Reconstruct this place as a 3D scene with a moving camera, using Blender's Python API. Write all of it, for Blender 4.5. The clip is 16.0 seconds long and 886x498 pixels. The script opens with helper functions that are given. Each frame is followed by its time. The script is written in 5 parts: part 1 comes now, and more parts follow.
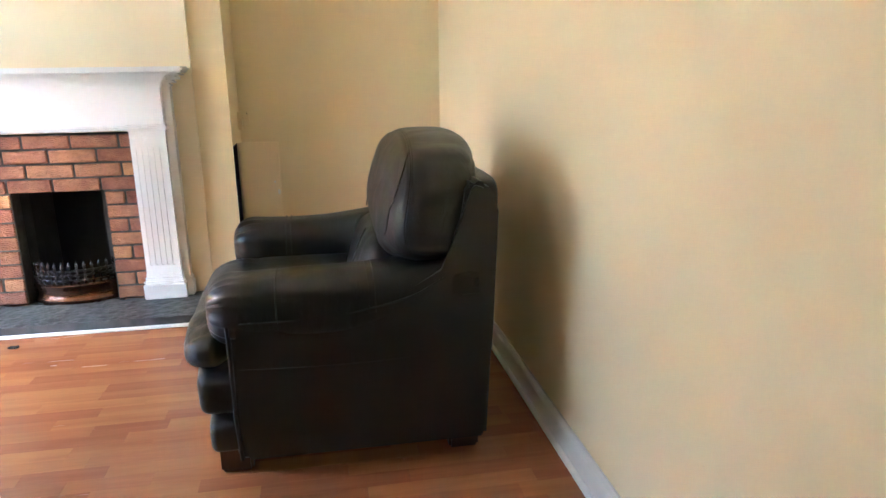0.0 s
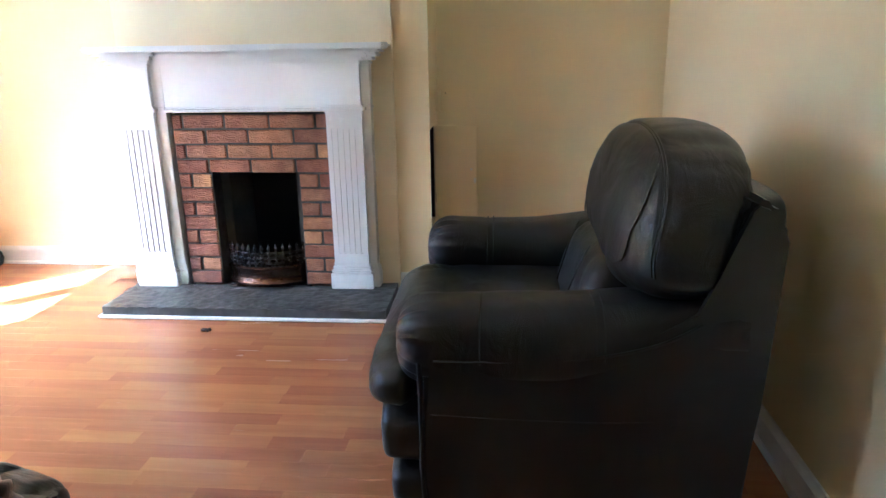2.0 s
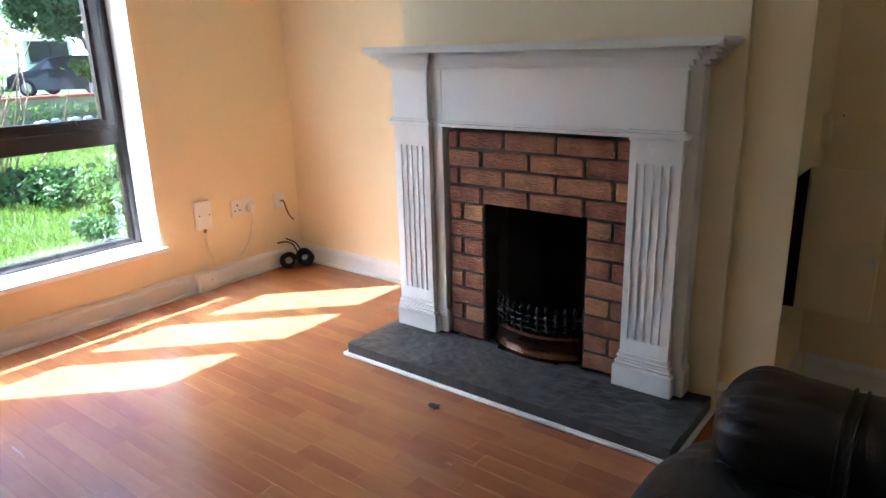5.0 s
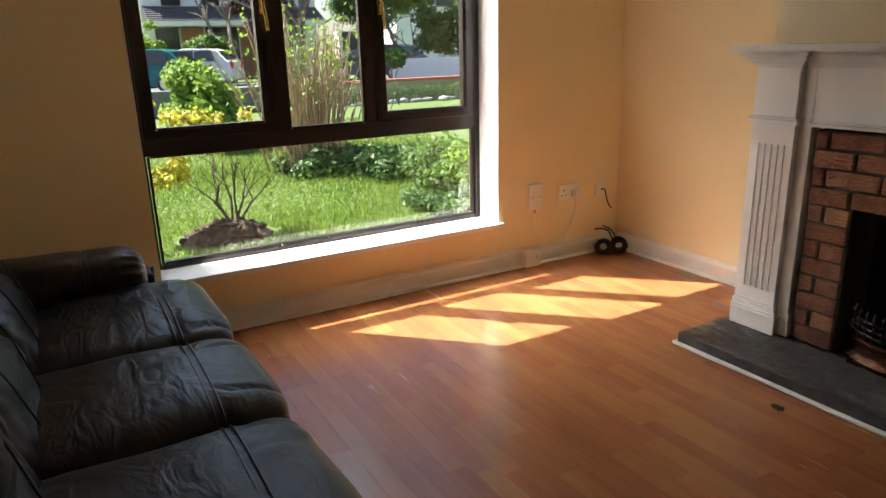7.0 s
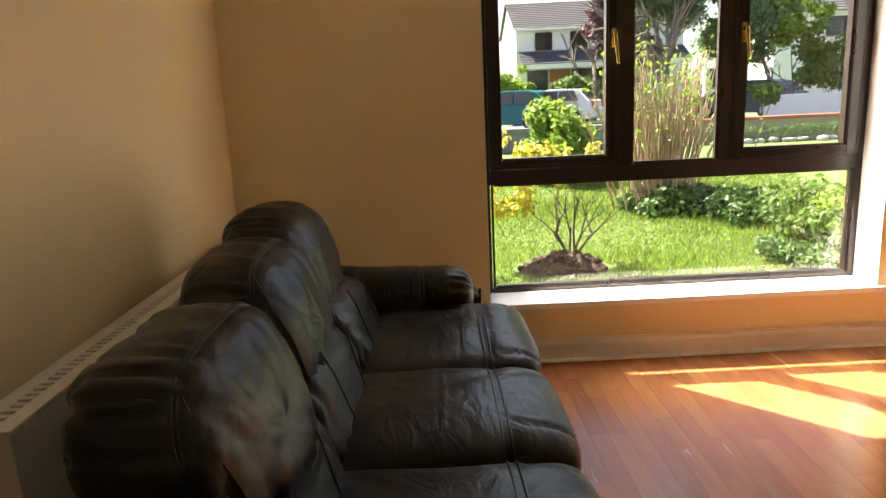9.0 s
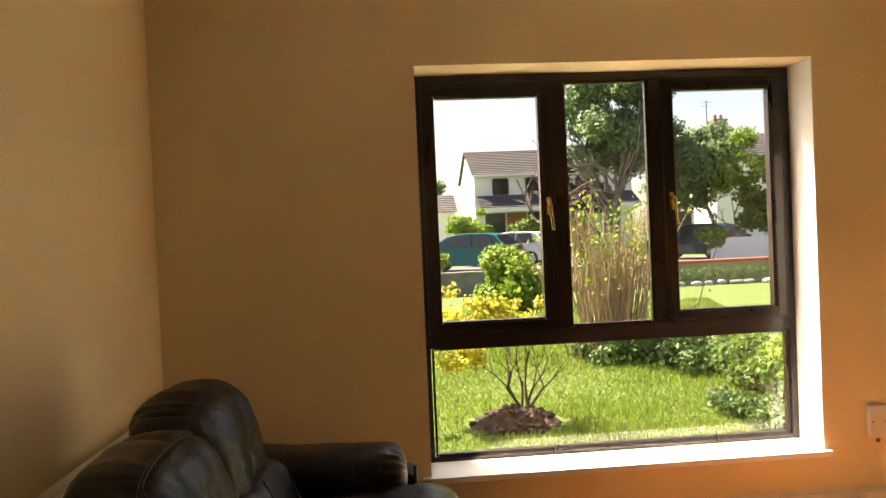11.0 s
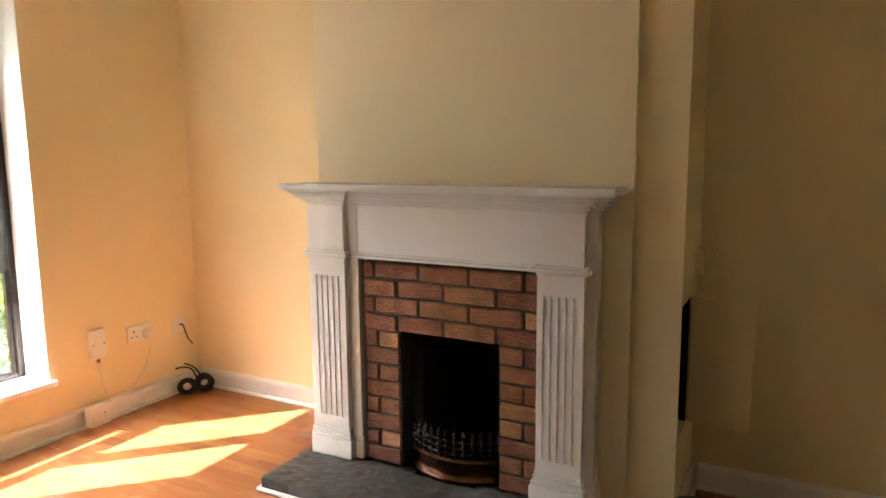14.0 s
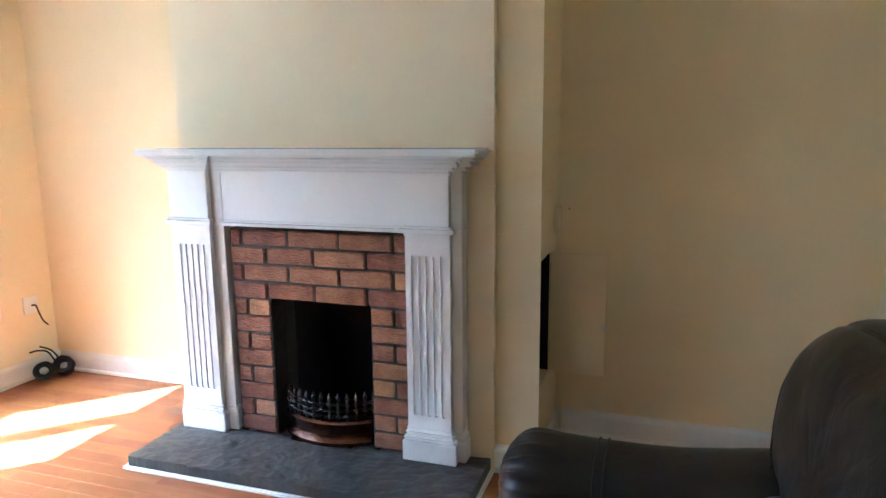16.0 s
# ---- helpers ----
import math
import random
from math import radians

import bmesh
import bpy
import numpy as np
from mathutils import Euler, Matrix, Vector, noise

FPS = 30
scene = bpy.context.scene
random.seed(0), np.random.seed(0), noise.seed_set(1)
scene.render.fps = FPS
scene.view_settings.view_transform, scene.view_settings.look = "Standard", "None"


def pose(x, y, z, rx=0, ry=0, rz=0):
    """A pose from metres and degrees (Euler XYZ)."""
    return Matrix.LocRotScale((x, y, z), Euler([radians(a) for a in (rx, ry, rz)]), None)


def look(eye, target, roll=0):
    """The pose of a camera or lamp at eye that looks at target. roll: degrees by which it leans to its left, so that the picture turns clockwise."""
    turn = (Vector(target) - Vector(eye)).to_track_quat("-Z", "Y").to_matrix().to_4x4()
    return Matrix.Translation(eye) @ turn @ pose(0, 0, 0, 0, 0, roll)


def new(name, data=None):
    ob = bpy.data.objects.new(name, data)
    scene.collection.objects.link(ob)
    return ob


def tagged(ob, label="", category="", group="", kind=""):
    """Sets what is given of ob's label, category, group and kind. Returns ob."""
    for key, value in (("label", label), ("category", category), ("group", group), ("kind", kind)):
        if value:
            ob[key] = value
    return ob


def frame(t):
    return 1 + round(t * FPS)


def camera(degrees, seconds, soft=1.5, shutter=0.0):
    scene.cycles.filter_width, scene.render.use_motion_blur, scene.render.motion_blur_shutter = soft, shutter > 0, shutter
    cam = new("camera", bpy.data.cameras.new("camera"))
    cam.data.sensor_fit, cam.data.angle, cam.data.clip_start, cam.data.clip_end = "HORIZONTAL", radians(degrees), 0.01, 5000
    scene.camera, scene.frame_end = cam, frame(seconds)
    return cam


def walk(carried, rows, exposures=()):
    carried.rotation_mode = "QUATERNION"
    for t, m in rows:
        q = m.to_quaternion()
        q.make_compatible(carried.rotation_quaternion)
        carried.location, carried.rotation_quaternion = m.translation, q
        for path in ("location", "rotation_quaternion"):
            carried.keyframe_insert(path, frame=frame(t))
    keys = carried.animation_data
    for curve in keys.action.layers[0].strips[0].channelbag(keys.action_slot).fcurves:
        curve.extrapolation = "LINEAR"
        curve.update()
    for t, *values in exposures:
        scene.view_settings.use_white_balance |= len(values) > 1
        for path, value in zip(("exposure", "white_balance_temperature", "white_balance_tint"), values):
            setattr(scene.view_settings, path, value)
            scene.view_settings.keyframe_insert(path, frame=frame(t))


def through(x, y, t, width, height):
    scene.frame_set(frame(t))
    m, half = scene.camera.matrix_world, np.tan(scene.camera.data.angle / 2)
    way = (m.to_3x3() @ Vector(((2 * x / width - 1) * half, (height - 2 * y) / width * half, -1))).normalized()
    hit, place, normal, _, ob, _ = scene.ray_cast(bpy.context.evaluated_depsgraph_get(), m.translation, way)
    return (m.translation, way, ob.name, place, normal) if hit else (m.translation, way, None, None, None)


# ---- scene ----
cam = camera(66.4, 16.0)
PATH = [
    (0, (1.245, -3.45, 1.132), (1.582, -1.545, 0.624), -0.8),
    (0.5, (1.26, -3.342, 1.105), (1.369, -1.416, 0.578), -0.8),
    (1, (1.249, -3.217, 1.102), (1.245, -1.29, 0.567), -1.0),
    (1.5, (1.201, -3.101, 1.112), (1.122, -1.179, 0.565), -1.0),
    (2, (1.149, -3.02, 1.139), (0.973, -1.11, 0.571), -1.0),
    (2.5, (1.137, -2.861, 1.154), (0.798, -0.978, 0.573), -1.3),
    (3, (1.16, -2.676, 1.158), (0.606, -0.846, 0.572), -1.6),
    (3.2, (1.164, -2.6, 1.157), (0.521, -0.8, 0.57), -1.7),
    (5.3, (1.190, -1.970, 1.149), (-0.086, -0.541, 0.580), -1.6),
    (5.5, (1.181, -1.953, 1.158), (-0.158, -0.586, 0.580), -1.7),
    (6, (1.156, -2.060, 1.167), (-0.332, -0.857, 0.594), -1.7),
    (6.5, (1.141, -2.265, 1.186), (-0.437, -1.175, 0.620), -1.5),
    (7, (1.088, -2.410, 1.190), (-0.574, -1.457, 0.619), -1.5),
    (7.5, (1.082, -2.390, 1.138), (-0.707, -1.715, 0.589), -2.1),
    (8, (1.128, -2.323, 1.090), (-0.787, -1.997, 0.581), -3.1),
    (8.5, (1.041, -2.333, 1.121), (-0.888, -2.241, 0.601), -2.7),
    (10.8, (0.975, -2.222, 1.255), (-1.024, -2.172, 1.227), -2.8),
    (11, (0.962, -2.217, 1.266), (-1.032, -2.068, 1.232), -2.5),
    (11.5, (0.944, -2.22, 1.292), (-0.987, -1.7, 1.231), -2.2),
    (12, (0.963, -2.231, 1.292), (-0.822, -1.332, 1.216), -1.9),
    (12.5, (1.008, -2.225, 1.292), (-0.56, -0.986, 1.196), -1.3),
    (13, (1.058, -2.17, 1.286), (-0.278, -0.687, 1.156), -1.0),
    (13.5, (1.092, -2.168, 1.293), (-0.021, -0.517, 1.11), -0.9),
    (14, (1.132, -2.16, 1.281), (0.204, -0.411, 1.001), -0.5),
    (14.5, (1.148, -2.151, 1.257), (0.354, -0.348, 0.916), -0.4),
    (15, (1.171, -2.153, 1.244), (0.467, -0.314, 0.894), -0.5),
    (15.5, (1.189, -2.159, 1.232), (0.545, -0.299, 0.881), -0.5),
    (16, (1.205, -2.172, 1.237), (0.588, -0.302, 0.884), -0.6),
]
EXPOSURES = [
    (0.0, 5.02, 4900, 8), (0.7, 5.38, 4500, 8), (1.5, 4.68, 4550, 8), (2.5, 4.30, 4500, 8), (3.2, 4.03, 4400, 8), (5.3, 2.85, 5050, 9), (6.0, 2.38, 5500, 10),
    (7.0, 2.02, 6400, 12), (8.5, 2.60, 6900, 14), (11.0, 2.24, 8600, 18), (12.5, 2.38, 8200, 17), (13.5, 2.68, 7500, 16), (14.0, 3.08, 6500, 13), (14.5, 3.66, 5100, 9), (16.0, 3.88, 4600, 8),
]
walk(cam, [(t, look(eye, target, roll)) for t, eye, target, roll in PATH], EXPOSURES)

# ---- light ----
SKY, SUN, GLOW = 0.055, 5.0, 6.0
world = bpy.data.worlds.new("sky")
scene.world = world
world.use_nodes = True
wn = world.node_tree.nodes
sky = wn.new("ShaderNodeTexSky")
sky.sky_type, sky.sun_disc = "NISHITA", False
sky.sun_elevation, sky.sun_rotation = radians(51), radians(225)
sky.air_density, sky.dust_density = 1.0, 1.5
wn["Background"].inputs["Strength"].default_value = SKY
world.node_tree.links.new(sky.outputs[0], wn["Background"].inputs["Color"])
sun = new("sun", bpy.data.lights.new("sun", "SUN"))
sun.data.energy, sun.data.angle, sun.data.color = SUN, radians(0.53), (1.0, 0.94, 0.84)
sun.matrix_world = look((-5.48, -5.55, 10.0), (0, 0, 0))
# added fill lamp for the open garden sky, standing outside over the window's head
glow = new("sky_fill", bpy.data.lights.new("sky_fill", "AREA"))
glow.data.shape, glow.data.size, glow.data.size_y = "RECTANGLE", 3.0, 1.2
glow.data.energy, glow.data.color = GLOW, (0.74, 0.88, 1.0)
glow.matrix_world = look((-4.2, -1.24, 3.3), (1.2, -1.24, 0.9))

# ---- materials ----
def mat(name, base, rough=0.6, metal=0.0, vary=0.08, scale=6.0, bump=0.1, bscale=80.0, hue=None, spec=None, piece=0.0, stretch=(1, 1, 1), coat=0.0, island=0.0):
    """A node material: base colour with variation at two scales, fine relief, uneven gloss."""
    m = bpy.data.materials.new(name)
    m.use_nodes = True
    n, l = m.node_tree.nodes, m.node_tree.links
    b = n["Principled BSDF"]
    b.inputs["Metallic"].default_value = metal
    if spec is not None:
        b.inputs["Specular IOR Level"].default_value = spec
    b.inputs["Coat Weight"].default_value = coat
    co = n.new("ShaderNodeTexCoord")
    mp = n.new("ShaderNodeMapping")
    mp.inputs["Scale"].default_value = stretch
    l.new(co.outputs["Object"], mp.inputs["Vector"])
    if piece:
        shift = n.new("ShaderNodeMath")
        shift.operation = "MULTIPLY"
        shift.inputs[1].default_value = 37.0
        l.new(n.new("ShaderNodeObjectInfo").outputs["Random"], shift.inputs[0])
        l.new(shift.outputs[0], mp.inputs["Location"])
    big, fine = n.new("ShaderNodeTexNoise"), n.new("ShaderNodeTexNoise")
    big.inputs["Scale"].default_value, big.inputs["Detail"].default_value = scale, 5
    fine.inputs["Scale"].default_value, fine.inputs["Detail"].default_value = bscale, 4
    l.new(mp.outputs[0], big.inputs["Vector"]), l.new(mp.outputs[0], fine.inputs["Vector"])
    other = hue or tuple(c * 0.62 for c in base)
    mix = n.new("ShaderNodeMix")
    mix.data_type = "RGBA"
    mix.inputs["A"].default_value, mix.inputs["B"].default_value = (*base, 1), (*other, 1)
    fac = n.new("ShaderNodeMapRange")
    fac.inputs["From Min"].default_value, fac.inputs["From Max"].default_value = 0.35, 0.7
    fac.inputs["To Max"].default_value = min(1.0, vary * 4)
    l.new(big.outputs["Fac"], fac.inputs["Value"]), l.new(fac.outputs[0], mix.inputs["Factor"])
    last = mix.outputs["Result"]
    grain = n.new("ShaderNodeHueSaturation")
    gv = n.new("ShaderNodeMapRange")
    gv.inputs["To Min"].default_value, gv.inputs["To Max"].default_value = 1 - vary, 1 + vary
    l.new(fine.outputs["Fac"], gv.inputs["Value"]), l.new(gv.outputs[0], grain.inputs["Value"])
    l.new(last, grain.inputs["Color"])
    last = grain.outputs[0]
    if piece or island:
        hs = n.new("ShaderNodeHueSaturation")
        pv = n.new("ShaderNodeMapRange")
        amount = piece or island
        pv.inputs["To Min"].default_value, pv.inputs["To Max"].default_value = 1 - amount, 1 + amount
        if piece:
            l.new(n.new("ShaderNodeObjectInfo").outputs["Random"], pv.inputs["Value"])
        else:
            l.new(n.new("ShaderNodeNewGeometry").outputs["Random Per Island"], pv.inputs["Value"])
        l.new(pv.outputs[0], hs.inputs["Value"]), l.new(last, hs.inputs["Color"])
        tone = n.new("ShaderNodeMapRange")
        tone.inputs["To Min"].default_value, tone.inputs["To Max"].default_value = 0.5 - amount * 0.035, 0.5 + amount * 0.045
        l.new(pv.inputs["Value"].links[0].from_socket, tone.inputs["Value"]), l.new(tone.outputs[0], hs.inputs["Hue"])
        last = hs.outputs[0]
    l.new(last, b.inputs["Base Color"])
    rr = n.new("ShaderNodeMapRange")
    rr.inputs["To Min"].default_value, rr.inputs["To Max"].default_value = max(0.02, rough - 0.08), min(1, rough + 0.08)
    l.new(big.outputs["Fac"], rr.inputs["Value"]), l.new(rr.outputs[0], b.inputs["Roughness"])
    if bump:
        bp = n.new("ShaderNodeBump")
        bp.inputs["Strength"].default_value, bp.inputs["Distance"].default_value = bump, 0.004
        l.new(fine.outputs["Fac"], bp.inputs["Height"]), l.new(bp.outputs[0], b.inputs["Normal"])
    return m


def glass(name, tint=(1, 1, 1), rough=0.0):
    m = bpy.data.materials.new(name)
    m.use_nodes = True
    b = m.node_tree.nodes["Principled BSDF"]
    b.inputs["Base Color"].default_value = (*tint, 1)
    b.inputs["Transmission Weight"].default_value, b.inputs["Roughness"].default_value, b.inputs["IOR"].default_value = 1.0, rough, 1.45
    return m


def leather(name, base, creased=0.45):
    """Soft black leather: fine grain, long creases, gloss worn unevenly."""
    m = mat(name, base, 0.33, vary=0.05, scale=5, bump=0.0, spec=0.42)
    n, l = m.node_tree.nodes, m.node_tree.links
    co = n.new("ShaderNodeTexCoord")
    grain, crease, warp = n.new("ShaderNodeTexVoronoi"), n.new("ShaderNodeTexNoise"), n.new("ShaderNodeMapping")
    grain.inputs["Scale"].default_value = 420
    warp.inputs["Scale"].default_value = (7, 16, 9)
    crease.inputs["Scale"].default_value, crease.inputs["Detail"].default_value, crease.inputs["Distortion"].default_value = 1.0, 3, 1.4
    l.new(co.outputs["Object"], grain.inputs["Vector"]), l.new(co.outputs["Object"], warp.inputs["Vector"]), l.new(warp.outputs[0], crease.inputs["Vector"])
    a, c = n.new("ShaderNodeBump"), n.new("ShaderNodeBump")
    a.inputs["Strength"].default_value, a.inputs["Distance"].default_value = 0.28, 0.0012
    c.inputs["Strength"].default_value, c.inputs["Distance"].default_value = creased, 0.016
    l.new(grain.outputs["Distance"], a.inputs["Height"]), l.new(crease.outputs["Fac"], c.inputs["Height"])
    l.new(c.outputs[0], a.inputs["Normal"]), l.new(a.outputs[0], n["Principled BSDF"].inputs["Normal"])
    return m


def rustic_brick(name):
    """Wire-cut brick: wavy drag marks, each brick its own tone."""
    m = mat(name, (0.36, 0.155, 0.075), 0.72, vary=0.2, scale=14, bump=0.0, hue=(0.19, 0.075, 0.045), piece=0.42)
    n, l = m.node_tree.nodes, m.node_tree.links
    co, wave, bp = n.new("ShaderNodeTexCoord"), n.new("ShaderNodeTexWave"), n.new("ShaderNodeBump")
    wave.bands_direction = "Z"
    wave.inputs["Scale"].default_value, wave.inputs["Distortion"].default_value = 21, 16.0
    wave.inputs["Detail"].default_value, wave.inputs["Detail Scale"].default_value = 3.0, 1.2
    bp.inputs["Strength"].default_value, bp.inputs["Distance"].default_value = 0.55, 0.006
    l.new(co.outputs["Object"], wave.inputs["Vector"]), l.new(wave.outputs["Fac"], bp.inputs["Height"]), l.new(bp.outputs[0], n["Principled BSDF"].inputs["Normal"])
    return m


def laminate(name, piece=0.0, island=0.0):
    """Cherry-toned strip laminate with grain along x."""
    return mat(name, (0.37, 0.150, 0.060), 0.24, vary=0.11, scale=2.6, bump=0.02, bscale=16.0, hue=(0.24, 0.080, 0.031), piece=piece, island=island, stretch=(0.7, 9, 1), spec=0.5)


M_WALL = mat("cream_wall_paint", (0.85, 0.705, 0.425), 0.72, vary=0.02, scale=1.5, bump=0.12, bscale=160)
# wall cream made paler to put the breast's skylight into its colour
M_WALL_SKYLIT = mat("skylit_wall_paint", (0.86, 0.75, 0.52), 0.7, vary=0.02, scale=1.5, bump=0.12, bscale=160)
M_CEIL = mat("white_ceiling_paint", (0.82, 0.80, 0.76), 0.8, vary=0.02, bump=0.15, bscale=120)
M_WHITE = mat("white_gloss_paint", (0.87, 0.87, 0.86), 0.25, vary=0.02, scale=3, bump=0.03, bscale=60)
M_SKIRT = mat("white_skirting_paint", (0.78, 0.76, 0.71), 0.35, vary=0.04, scale=4, bump=0.05, bscale=40)
M_PLASTIC = mat("white_plastic", (0.80, 0.78, 0.72), 0.35, vary=0.02, bump=0.0)
M_FRAME = mat("dark_brown_window_frame", (0.017, 0.008, 0.006), 0.30, vary=0.25, scale=4, bump=0.06, bscale=50, stretch=(1, 4, 1))
M_RUBBER = mat("black_rubber", (0.012, 0.012, 0.013), 0.5, vary=0.1, bump=0.0)
M_BRASS = mat("brass", (0.62, 0.42, 0.15), 0.25, 1.0, vary=0.08, bump=0.02)
M_COPPER = mat("dark_copper", (0.15, 0.075, 0.046), 0.24, 1.0, vary=0.3, scale=14, bump=0.45, bscale=60, hue=(0.07, 0.036, 0.024))
M_IRON = mat("sooty_iron", (0.05, 0.044, 0.040), 0.27, 0.8, vary=0.3, scale=12, bump=0.2, bscale=60)
# soot in the fire chamber; in the meter recess it paints shade
M_SOOT_SHADE = mat("sooty_fireclay_and_shade", (0.014, 0.013, 0.012), 0.95, vary=0.3, scale=5, bump=0.3, bscale=40)
M_SLATE = mat("riven_slate", (0.078, 0.077, 0.076), 0.48, vary=0.2, scale=16, bump=1.0, bscale=30, hue=(0.042, 0.042, 0.043))
M_MORTAR = mat("dark_mortar", (0.085, 0.075, 0.065), 0.95, vary=0.2, scale=30, bump=0.5, bscale=120)
M_BRICK = rustic_brick("rustic_brick")
M_LEATHER = leather("black_leather", (0.0135, 0.0128, 0.0130), 0.22)
M_WORN = leather("worn_black_leather", (0.0110, 0.0108, 0.0112), 0.30)
M_HIDE = leather("smooth_black_leather", (0.0175, 0.0160, 0.0158), 0.05)
M_SEAM = mat("leather_piping", (0.010, 0.009, 0.009), 0.42, vary=0.1, bump=0.0)
M_FOOT = mat("dark_wood_foot", (0.07, 0.025, 0.012), 0.4, vary=0.2, bump=0.1, bscale=30)
M_LAM = laminate("strip_laminate", piece=0.14)
M_LAMI = laminate("strip_laminate_joined", island=0.14)
M_UNDER = mat("laminate_joint", (0.24, 0.088, 0.034), 0.6, vary=0.1)
M_GLASS = glass("window_glass")

# ---- building helpers ----
def box(bm, x0, x1, y0, y1, z0, z1, bevel=0.0, segs=2):
    v = bmesh.ops.create_cube(bm, size=1, matrix=Matrix.Translation(((x0 + x1) / 2, (y0 + y1) / 2, (z0 + z1) / 2)) @ Matrix.Diagonal((x1 - x0, y1 - y0, z1 - z0, 1)))["verts"]
    if bevel:
        bmesh.ops.bevel(bm, geom=list({e for q in v for e in q.link_edges}), offset=bevel, segments=segs, affect="EDGES", clamp_overlap=True)
    return bm


def boxes(*rows, bevel=0.0):
    bm = bmesh.new()
    for r in rows:
        box(bm, *r, bevel=bevel)
    return bm


def cyl(bm, a, b, r0, r1=None, n=12):
    a, b = Vector(a), Vector(b)
    turn = (b - a).to_track_quat("Z", "Y").to_matrix().to_4x4()
    bmesh.ops.create_cone(bm, cap_ends=True, segments=n, radius1=r0, radius2=r0 if r1 is None else r1, depth=(b - a).length, matrix=Matrix.Translation((a + b) / 2) @ turn)
    return bm


def puff(bm, c, s, e=0.4, e2=None, nu=32, nv=18, tilt=None, sag=0.0, seed=0, wob=0.006):
    """A stuffed, rounded block of half sizes s at c; e near 0 is boxy, 1 an ellipsoid."""
    e2 = e if e2 is None else e2
    sg = lambda q, p: math.copysign(abs(q) ** p, q)
    turn = tilt or Matrix()
    rings = []
    for j in range(nv + 1):
        v = -math.pi / 2 + math.pi * j / nv
        ring = []
        for i in range(nu):
            u = 2 * math.pi * i / nu
            p = Vector((s[0] * sg(math.cos(v), e) * sg(math.cos(u), e2), s[1] * sg(math.cos(v), e) * sg(math.sin(u), e2), s[2] * sg(math.sin(v), e)))
            w = noise.noise(p * 7 + Vector((seed * 3.1, seed, 0)))
            p += p.normalized() * w * wob
            p.z -= sag * (1 - (p.x / s[0]) ** 2) * (p.z > 0)
            ring.append(bm.verts.new(Vector(c) + turn.to_3x3() @ p))
        rings.append(ring)
    for a, b in zip(rings, rings[1:]):
        for i in range(nu):
            bm.faces.new((a[i], a[(i + 1) % nu], b[(i + 1) % nu], b[i]))
    bmesh.ops.remove_doubles(bm, verts=[q for r in (rings[0], rings[-1]) for q in r], dist=1e-5)
    return bm


def extrude_profile(bm, pts, p0, along, out, up):
    """A moulding: the profile pts (out, up) drawn from p0 by the vector along."""
    p0, along, out, up = (Vector(q) for q in (p0, along, out, up))
    a = [bm.verts.new(p0 + out * o + up * u) for o, u in pts]
    b = [bm.verts.new(p0 + along + out * o + up * u) for o, u in pts]
    for i in range(len(pts)):
        k = (i + 1) % len(pts)
        bm.faces.new((a[i], a[k], b[k], b[i]))
    bm.faces.new(a), bm.faces.new(b)
    return bm


def mesh_of(name, bm, material, smooth=False, angle=None):
    bmesh.ops.recalc_face_normals(bm, faces=bm.faces[:])
    me = bpy.data.meshes.new(name)
    bm.to_mesh(me)
    bm.free()
    me.materials.append(material)
    if smooth:
        me.shade_smooth()
        if angle:
            me.set_sharp_from_angle(angle=radians(angle))
    return me


def part(name, bm, material, parent=None, label="", smooth=False, angle=35):
    """Links a bmesh as one mesh object, under a thing or a part where one is given."""
    ob = new(name, mesh_of(name, bm, material, smooth, angle))
    if parent is not None:
        ob.parent = parent
        up = parent
        m = Matrix()
        while up is not None:
            m = up.matrix_basis @ m if up.parent is None else up.matrix_parent_inverse @ up.matrix_basis @ m
            up = up.parent
        ob.matrix_parent_inverse = m.inverted()
    return tagged(ob, label)


def thing(name, base, label, category, group=""):
    ob = new(name)
    ob.empty_display_size = 0.1
    ob.matrix_basis = Matrix.Translation(base)
    return tagged(ob, label, category, group)


def structure(name, bm, material, label="", category="", smooth=False):
    return tagged(part(name, bm, material, None, label, smooth), category=category, kind="structure")


def wire(name, pts, r, material, parent=None, label=""):
    """A round cable or seam through the points, as a mesh tube."""
    pts = [Vector(p) for p in pts]
    path = []
    for i in range(len(pts) - 1):
        p0, p1, p2, p3 = pts[max(i - 1, 0)], pts[i], pts[i + 1], pts[min(i + 2, len(pts) - 1)]
        for k in range(6):
            t = k / 6
            path.append(0.5 * (2 * p1 + (p2 - p0) * t + (2 * p0 - 5 * p1 + 4 * p2 - p3) * t * t + (3 * p1 - p0 - 3 * p2 + p3) * t ** 3))
    path.append(pts[-1])
    bm, rings = bmesh.new(), []
    side = Vector((0.31, 0.17, 0.93))
    for i, p in enumerate(path):
        d = (path[min(i + 1, len(path) - 1)] - path[max(i - 1, 0)]).normalized()
        side = (side - d * side.dot(d))
        side = side.normalized() if side.length > 1e-6 else d.orthogonal().normalized()
        up = d.cross(side)
        rings.append([bm.verts.new(p + (side * math.cos(a) + up * math.sin(a)) * r) for a in (k * math.pi / 3 for k in range(6))])
    for a, b in zip(rings, rings[1:]):
        for i in range(6):
            bm.faces.new((a[i], a[(i + 1) % 6], b[(i + 1) % 6], b[i]))
    bm.faces.new(rings[0]), bm.faces.new(rings[-1])
    return part(name, bm, material, parent, label, smooth=True)

